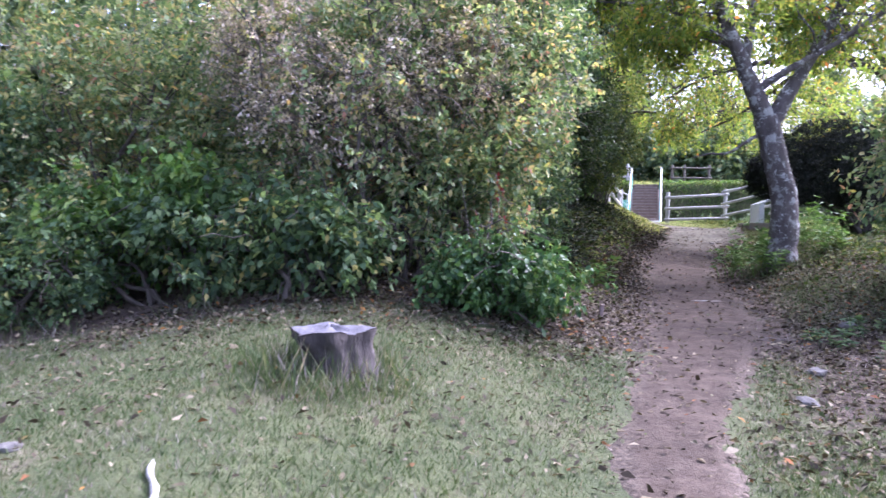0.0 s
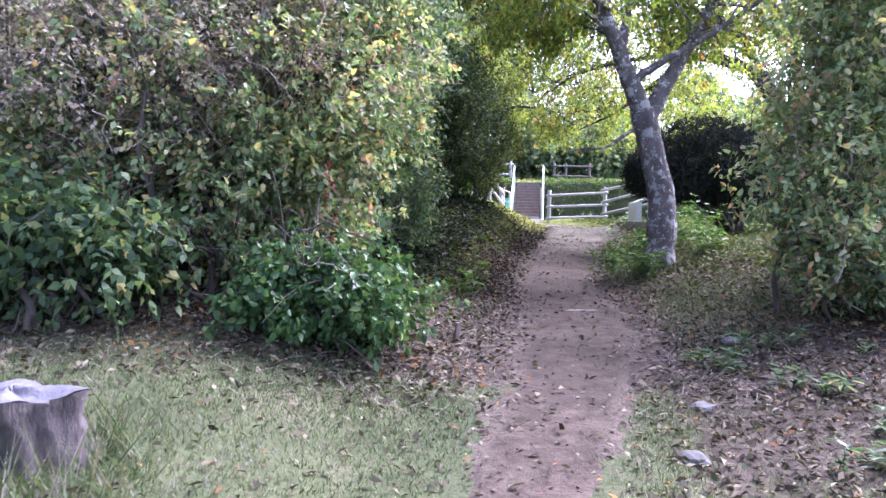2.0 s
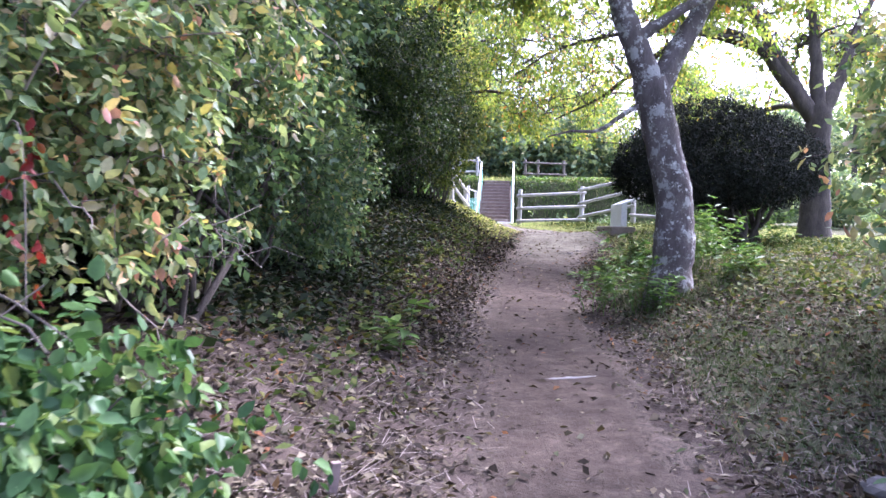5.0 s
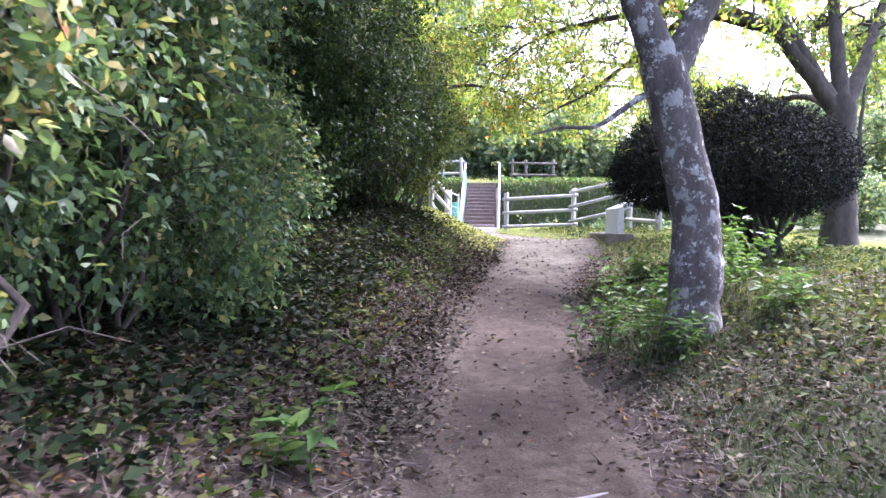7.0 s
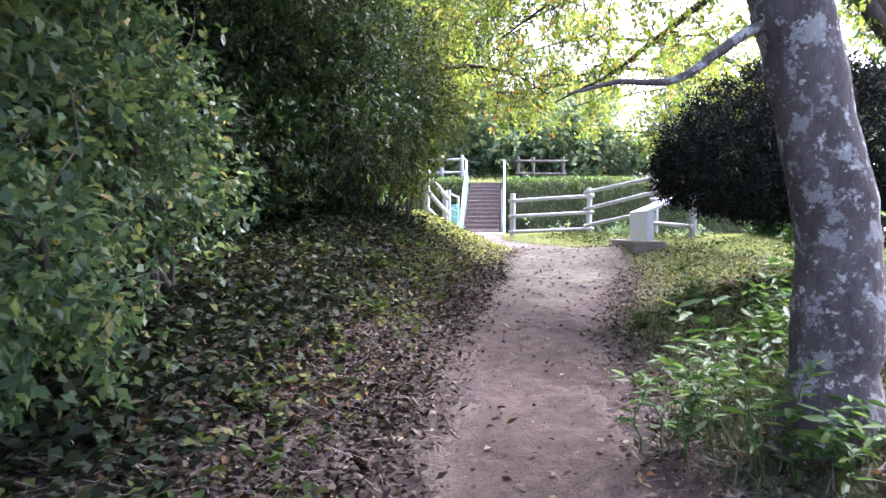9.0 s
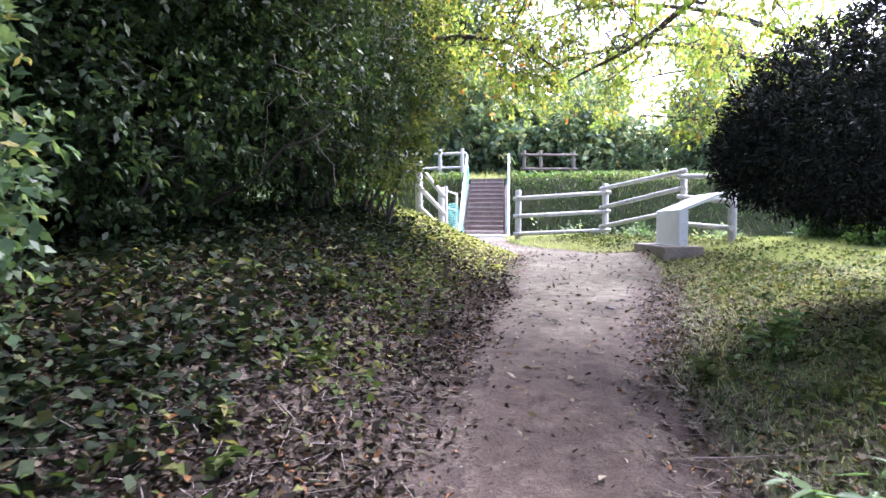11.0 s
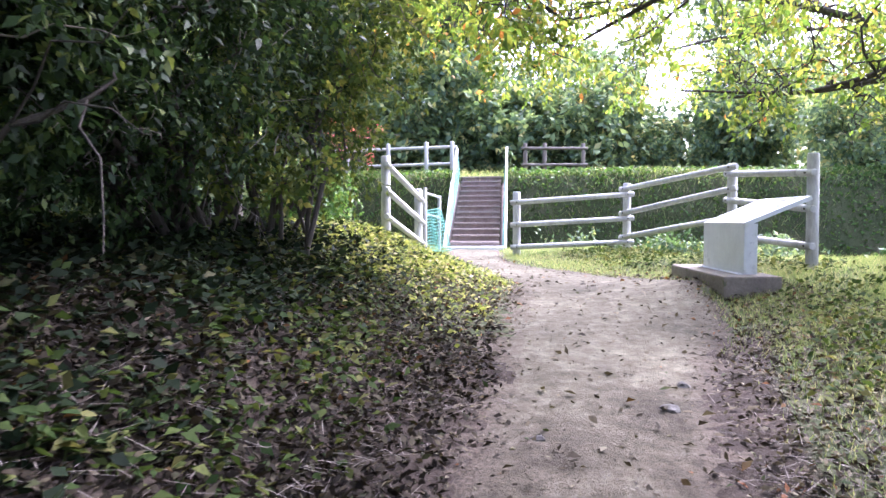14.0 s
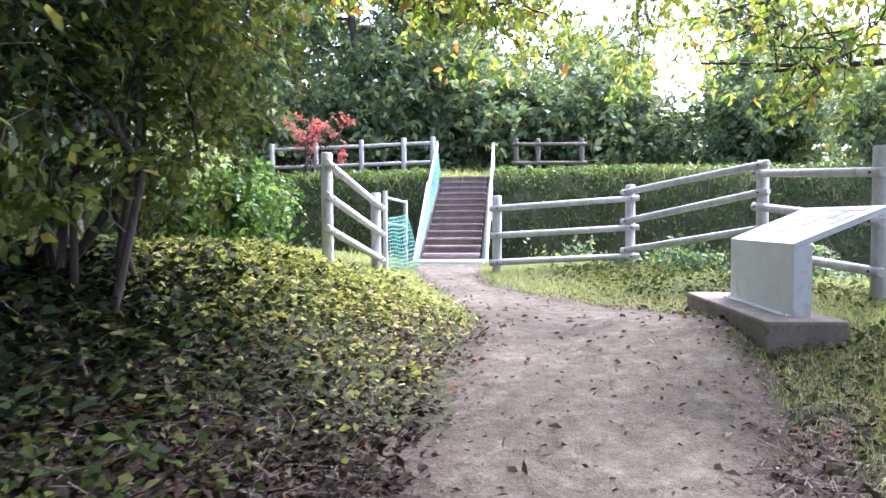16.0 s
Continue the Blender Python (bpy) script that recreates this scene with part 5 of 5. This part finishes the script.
def info_board():
    """A folded steel reading board on a concrete plinth."""
    front_r, front_l = Vector((8.59, 17.9, 0)), Vector((8.91, 19.03, 0))
    w = (front_l - front_r).length
    yaw = math.degrees(math.atan2(front_l.y - front_r.y, front_l.x - front_r.x))
    centre = (front_l + front_r) / 2
    base_m = pose(centre.x, centre.y, 1.59, 0, 0, yaw)
    pl = thing("plinth", centre.x, centre.y, 1.59, "mossy rectangular concrete plinth beside the path", "plinth")
    pl.matrix_world = base_m
    part("block", slab(1.76, 0.52, 0.36, 0.022, pose(0.09, -0.01, -0.18)), CONCRETE, pl)
    ob = thing("information_board", centre.x, centre.y, 1.59, "galvanised steel information board with a slanted faded panel", "sign")
    ob.matrix_world = base_m
    part("leg", slab(w, 0.006, 0.47, 0.002, pose(0, 0, 0.238)), STEEL, ob)
    part("side", slab(0.006, 0.12, 0.47, 0.002, pose(-w / 2, -0.06, 0.238)), STEEL, ob)
    part("side", slab(0.006, 0.12, 0.47, 0.002, pose(w / 2, -0.06, 0.238)), STEEL, ob)
    part("foot_flange", slab(w, 0.05, 0.006, 0.002, pose(0, 0.028, 0.004)), STEEL, ob)
    tilt = math.degrees(math.atan2(0.25, 0.6))
    top = pose(0, 0, 0.475, -tilt, 0, 0)
    panel = part("panel", slab(w + 0.01, 0.65, 0.012, 0.003, top @ pose(0, -0.32, 0)), STEEL, ob, "slanted steel reading panel")
    for sx in (-1, 1):
        part("lip", slab(0.01, 0.65, 0.035, 0.002, top @ pose(sx * (w / 2), -0.32, -0.016)), STEEL, panel)
    rs = random.Random(5)
    for k in range(9):
        px, py = -w / 2 + 0.14 + 0.115 * k, -0.2 - 0.32 * rs.random()
        part("print", slab(0.06 + 0.06 * rs.random(), 0.05 + 0.12 * rs.random(), 0.002, 0, top @ pose(px, py, 0.0085, 0, 0, rs.uniform(-20, 20))), INK, panel, "faded unreadable print")
    part("print", slab(0.7, 0.05, 0.002, 0, top @ pose(-0.1, -0.58, 0.0085)), INK, panel, "faded unreadable print")
    for k in (-0.5, 0, 0.5):
        part("bolt", rod((k * (w - 0.1), 0.03, 0.006), (k * (w - 0.1), 0.03, 0.018), 0.009, 0.008, 8), STEEL, ob)


info_board()


def tree_stump(x, y, top):
    z0 = gz(x, y) - 0.04
    ob = thing("tree_stump", x, y, z0, "low grey tree stump with a cracked sawn top", "stump")
    rs = np.random.RandomState(8)
    n, h = 40, top - z0
    ang = np.arange(n) * 2 * math.pi / n
    wob = 1 + 0.1 * np.sin(ang * 3 + 1) + 0.06 * np.sin(ang * 5 + 2) + 0.03 * rs.normal(0, 1, n)
    flare = np.maximum(np.cos(ang * 2.0 + 0.5), 0) ** 2
    rings = []
    for t in np.linspace(0, 1, 10):
        r = 0.16 * wob * (1 + 0.35 * flare * (1 - t) ** 2 + 0.1 * (1 - t) ** 3 + 0.14 * max(t - 0.7, 0) * 3.3 * (0.5 + 0.5 * np.sin(ang * 2 + 2.6)))
        k = min(max((t - 0.45) / 0.45, 0.0), 1.0)
        k = k * k * (3 - 2 * k)
        r = r * (0.8 + 0.2 * k) * (1 + 0.07 * np.sin(ang * 9 + 2 * t) + 0.04 * rs.normal(0, 1, n))
        rings.append(np.stack([np.cos(ang) * r * 1.15 + 0.05 * (1 - k), np.sin(ang) * r, t * h + 0.012 * t * np.sin(ang * 4 + 1)], -1))
    v = np.concatenate(rings)
    i, j = np.meshgrid(np.arange(9), np.arange(n), indexing="ij")
    q = np.stack([i * n + j, i * n + (j + 1) % n, (i + 1) * n + (j + 1) % n, (i + 1) * n + j], -1).reshape(-1, 4)
    part_of("bark", mesh_of("bark", v, q, STUMP_BARK, True), ob)
    tops = [rings[-1] * [s, s, 1] + np.stack([np.zeros(n), np.zeros(n), 0.012 * (1 - s) + 0.006 * np.sin(ang * 7 + s * 9)], -1) for s in (1.0, 0.8, 0.55, 0.3, 0.06)]
    v = np.concatenate(tops)
    i, j = np.meshgrid(np.arange(4), np.arange(n), indexing="ij")
    q = np.stack([i * n + j, i * n + (j + 1) % n, (i + 1) * n + (j + 1) % n, (i + 1) * n + j], -1).reshape(-1, 4)
    part_of("sawn_top", mesh_of("sawn_top", v, q, STUMP_TOP), ob, "cracked grey sawn surface")


tree_stump(-0.12, 4.55, 0.81)


def fallen_branch(x, y, yaw, length, r, mat, label, seed, name="fallen_branch"):
    rs = np.random.RandomState(seed)
    e = np.array([math.cos(yaw), math.sin(yaw), 0]) * length
    c = curve_between(rs, (0, 0, 0), e, 0.0, 0.06, 9)
    z0 = gz(x, y)
    c[:, 2] = land(x + c[:, 0], y + c[:, 1]) - z0 + r * 0.8
    c[:, 2] = np.maximum(c[:, 2], 0)
    ob = new(name, mesh_of(name, *tubes([(c, np.linspace(r, r * 0.6, 9) * [0.1, 1, 0.8, 1.1, 0.9, 1, 1.1, 0.9, 0.1])], 8), mat, True))
    ob.location = (x, y, z0)
    tagged(ob, label, "branch")


fallen_branch(-0.42, 3.0, 1.95, 0.36, 0.016, BIRCH, "short pale peeling branch lying on the lawn", 1)
fallen_branch(3.3, 8.5, 0.15, 0.42, 0.012, BIRCH, "thin pale stick across the path", 2)
rb = random.Random(12)
for k in range(26):
    yy = rb.uniform(6, 19)
    xx = float(along(CENTRE, yy)) + rb.uniform(-1.6, 1.2)
    fallen_branch(xx, yy, rb.uniform(0, 6.28), rb.uniform(0.15, 0.5), rb.uniform(0.003, 0.007), TWIG, "thin dry stick on the leaf litter", 20 + k, "stick")


def stone(x, y, r, seed, mat=STONE, label="small grey stone half sunk in the ground"):
    rs = np.random.RandomState(seed)
    bm = bmesh.new()
    bmesh.ops.create_icosphere(bm, subdivisions=2, radius=r)
    for v in bm.verts:
        v.co *= 1 + 0.45 * noise.noise(v.co * (1.3 / r) + Vector((seed * 3.7, 0.4, 0)))
        v.co.z *= 0.65
        v.co.x *= 1.25
    me = bpy.data.meshes.new("stone")
    bm.to_mesh(me)
    bm.free()
    me.materials.append(mat)
    ob = new("stone", me)
    ob.location, ob.rotation_euler = (x, y, gz(x, y) + r * 0.15), (0, 0, rs.uniform(0, 6))
    tagged(ob, label, "stone", "loose stones")


for k, (sx, sy, sr) in enumerate(((2.97, 5.42, 0.06), (2.53, 4.74, 0.06), (3.9, 6.56, 0.07), (6.6, 10.6, 0.06), (6.45, 15.55, 0.05), (6.75, 15.9, 0.04), (5.62, 15.3, 0.035), (6.9, 14.2, 0.04), (-1.2, 3.6, 0.04), (-1.7, 3.7, 0.03))):
    stone(sx, sy, sr, k)



def wooden_peg(x, y):
    ob = new("wooden_peg", bpy.data.meshes.new("wooden_peg"))
    bm = slab(0.035, 0.022, 0.2, 0.004, pose(0, 0, 0.02, 6, 4, 20))
    bm.to_mesh(ob.data)
    bm.free()
    ob.data.materials.append(TREAD)
    ob.location = (x, y, gz(x, y))
    tagged(ob, "short brown wooden peg driven into the leaf litter", "peg")


wooden_peg(1.89, 6.82)

# ---- the terrace beyond the footbridge ----
def far_posts():
    def at(u, v):
        p = BRIDGE_FOOT + ASIDE * u + AHEAD * v
        return float(p[0]), float(p[1])
    for label, us, v in (("old dark log fence along the far terrace", (0.95, 1.4, 2.3), 4.3), ("pale log fence on the far bank", (-0.7, -1.3, -2.2, -3.2, -4.2), 3.7)):
        spots = []
        for u in us:
            x, y = at(u, v + 0.15 * abs(u))
            spots.append((x, y, gz(x, y) + 0.85))
        log_fence(label, spots, 0.8, [((0.12, 0.12), (0.5, 0.5))] * (len(spots) - 1), 0.05, 0.035, LOG_DARK if us[0] > 0 else LOG, "far fence")


far_posts()


def shelter(x, y):
    ob = thing("shelter", x, y, gz(x, y), "small open shelter with a brown hipped roof", "shelter")
    bm = bmesh.new()
    top = [bm.verts.new((0.5 * s, 0, 3.0)) for s in (-1, 1)]
    eave = [bm.verts.new((1.9 * a, 1.5 * b, 2.2)) for a, b in ((-1, -1), (1, -1), (1, 1), (-1, 1))]
    low = [bm.verts.new(v.co - Vector((0, 0, 0.12))) for v in eave]
    bm.faces.new((eave[0], eave[1], top[1], top[0]))
    bm.faces.new((eave[2], eave[3], top[0], top[1]))
    bm.faces.new((eave[1], eave[2], top[1]))
    bm.faces.new((eave[3], eave[0], top[0]))
    for k in range(4):
        bm.faces.new((low[k], low[(k + 1) % 4], eave[(k + 1) % 4], eave[k]))
    bm.faces.new(low[::-1])
    part("roof", bm, SHINGLE, ob)
    for a in (-1, 1):
        for b in (-1, 1):
            part("post", rod((1.6 * a, 1.2 * b, -0.1), (1.6 * a, 1.2 * b, 2.15), 0.07, 0.07, 10), LOG_DARK, ob)


shelter(11.6, 36.5)
shrub("flowering_shrub", "shrub covered with pink and red blossom", 5.6, 28.4, [(0, 0, 1.0, 0.6, 0.6, 0.4), (0.6, 0.2, 0.95, 0.5, 0.5, 0.35)], PINK, 90, 7, 0.14, 0.07, 0.05, 131, 8, 0)

# growth on the far bank and beyond the fences
k = 0
for bx, by, br, bm_ in ((5.0, 24.4, 0.8, DEEP), (6.0, 24.9, 0.55, WOODS), (9.6, 24.2, 0.7, WOODS), (10.9, 23.2, 0.8, DEEP), (11.8, 21.6, 0.8, WOODS), (12.2, 19.6, 0.7, FRESH), (11.3, 18.2, 0.45, FRESH), (11.0, 17.0, 0.4, HERB), (3.6, 22.8, 0.9, WOODS), (4.6, 22.4, 0.6, HERB), (2.2, 21.4, 1.1, DEEP), (12.8, 16.8, 0.7, WOODS), (14.2, 15.6, 0.9, GOLD), (14.5, 18.5, 1.1, WOODS)):
    shrub("shrub", "leafy green shrub on the bank beyond the fence", bx, by, [(0, 0, br * 0.7, br, br, br * 0.7), (br * 0.4, 0.1, br, br * 0.7, br * 0.7, br * 0.6)], bm_, int(900 * br), 8, 0.2, 0.095, 0.05, 140 + k, 6, 0, group="bank growth")
    k += 1


def wood_tree(seed, h, spread_r, mat, x, y, label):
    """A tall woodland tree with a loose crown."""
    rs = np.random.RandomState(seed)
    ob = thing("tree", x, y, gz(x, y), label, "tree", "woodland trees")
    lines = [(curve_between(rs, (0, 0, -0.3), (rs.normal(0, 0.3), rs.normal(0, 0.3), h * 0.92), 0, 0.04, 12), np.linspace(0.17, 0.03, 12))]
    part_of("trunk", mesh_of("trunk", *tubes(lines, 9), DARK_BARK, True), ob)
    main, limbs, blobs = lines[0][0], [], []
    for _ in range(14):
        i = rs.randint(3, 12)
        g = rs.uniform(0, 6.28)
        e = main[i] + np.array([math.cos(g), math.sin(g), rs.uniform(0.1, 0.7)]) * spread_r * rs.uniform(0.5, 1.0)
        limbs.append((curve_between(rs, main[i], e, 0.06, 0.15, 7), np.linspace(0.05, 0.01, 7)))
        blobs.append((*e, *(spread_r * rs.uniform(0.3, 0.5, 3) * [1, 1, 0.7])))
    blobs.append((*main[-1], spread_r * 0.5, spread_r * 0.5, spread_r * 0.5))
    part_of("branchwork", mesh_of("branchwork", *tubes(limbs, 5), DARK_BARK, True), ob)
    p, out = clumps(rs, blobs, 1150, 0.35, 0.25, seed)
    part_of("crown", mesh_of("crown", *sprays(rs, p, out, 8, 0.45, 0.22, 0.12, 0.2, 0.8), mat), ob)
    return ob


MODELS = [wood_tree(501, 8.5, 2.6, WOODS, 8.6, 36.5, "tall woodland tree with loose green crown"), wood_tree(502, 9.5, 2.8, GOLD, 3.0, 33.0, "tall woodland tree with yellowing crown"),
          wood_tree(503, 7.5, 2.4, DEEP, 4.6, 31.0, "tall woodland tree with dark green crown"), wood_tree(504, 8.0, 2.2, WOODS, -1.5, 11.3, "tall woodland tree with loose green crown")]
WOOD = ((7.0, 34, 0), (10.8, 33.5, 2), (14.5, 33, 0), (2.0, 30, 0), (-1.0, 27, 2), (17.5, 30.5, 3), (21, 33, 0), (27, 30, 1), (1.0, 36, 1), (6, 40, 2), (12, 41, 0), (19, 42, 3), (-4, 33, 0), (-8, 28, 2),
        (-3.2, 14, 0), (-5.5, 13.2, 0), (-3.5, 19, 0), (0.4, 21.5, 1), (-2.5, 23, 2), (-13.5, 10, 3), (-20, 4, 2),
        (20, 24, 3), (25, 19, 0), (29, 11, 3), (24, 4, 0), (-14, -26, 0), (4, -30, 3), (22, -22, 2), (-20, 22, 0))
rw = random.Random(77)
for wx, wy, kind_of in WOOD:
    s = rw.uniform(0.85, 1.15) * (0.6 if wx > 13 and wy > 17 else 1)
    copy_thing(MODELS[kind_of], pose(wx, wy, gz(wx, wy), 0, 0, rw.uniform(0, 360)) @ Matrix.Diagonal((s, s, s, 1)))

# undergrowth under the far trees and behind the thicket
UNDER = [shrub("shrub", "dense green undergrowth below the trees", 9.4, 31.6, [(0, 0, 1.0, 1.5, 1.3, 1.1), (0.5, 0.2, 1.8, 1.2, 1.1, 0.9)], WOODS, 950, 7, 0.32, 0.17, 0.095, 601, 8, 0, group="undergrowth"),
         shrub("shrub", "dense dark undergrowth below the trees", 12.0, 30.9, [(0, 0, 0.9, 1.4, 1.3, 1.0), (-0.5, 0.2, 1.7, 1.1, 1.0, 0.9)], WOODS, 950, 7, 0.32, 0.17, 0.095, 602, 8, 0, group="undergrowth")]
ru = random.Random(78)
for ux, uy, us in ((6.2, 31.8, 1.0), (14.0, 30.0, 0.9), (16.0, 28.6, 0.9), (17.0, 25.0, 0.9), (3.6, 30.5, 1.0), (1.6, 29, 1.1), (0.0, 25.5, 1.1), (-1.6, 21.0, 1.2), (7.4, 32.5, 1.4), (10.2, 31.5, 1.4), (13.0, 31.0, 1.4), (16.5, 29.5, 1.3), (20.0, 27.5, 1.2), (23, 24.5, 1.2),
                   (4.6, 33.5, 1.5), (1.0, 32.0, 1.5), (18.5, 21.5, 0.9), (17.0, 18.5, 0.8), (19.5, 16.0, 0.9), (17.5, 13.0, 0.7), (21.0, 19.0, 1.2), (-3.0, 11.2, 1.3), (-0.6, 10.3, 1.2), (-6.0, 10.0, 1.4), (-9.5, 9.5, 1.5), (0.4, 19.0, 1.2), (-3.5, 16.5, 1.4), (-12, 7, 1.4), (-11.5, 3.5, 1.2)):
    copy_thing(UNDER[ru.randrange(2)], pose(ux, uy, gz(ux, uy), 0, 0, ru.uniform(0, 360)) @ Matrix.Diagonal((us, us, us, 1)))


def far_woods():
    """The rest of the wood round about, too far to tell trees apart."""
    rs = np.random.RandomState(700)
    n = 45000
    g, r = rs.uniform(0, 2 * math.pi, n), rs.uniform(46, 64, n)
    top = 7 + 3 * waves(np.cos(g) * 9, np.sin(g) * 9, 1.6, 71) + 1.5 * waves(np.cos(g) * 30, np.sin(g) * 30, 1.6, 72)
    x, y = 6 + r * np.cos(g), 14 + r * np.sin(g)
    z = land(x, y) + top * rs.uniform(0, 1, n) ** 0.8
    way = unit(rs.normal(0, 1, (n, 3)))
    v, f = leaves(rs, np.stack([x, y, z], -1), way, unit(rs.normal(0, 0.6, (n, 3)) + [0, 0, 1]), rs.uniform(0.6, 1.2, n), rs.uniform(0.35, 0.7, n))
    tagged(new("far_woods", mesh_of("far_woods", v, f, WOODS)), "distant green woodland all around", "woods", kind="stuff")


far_woods()
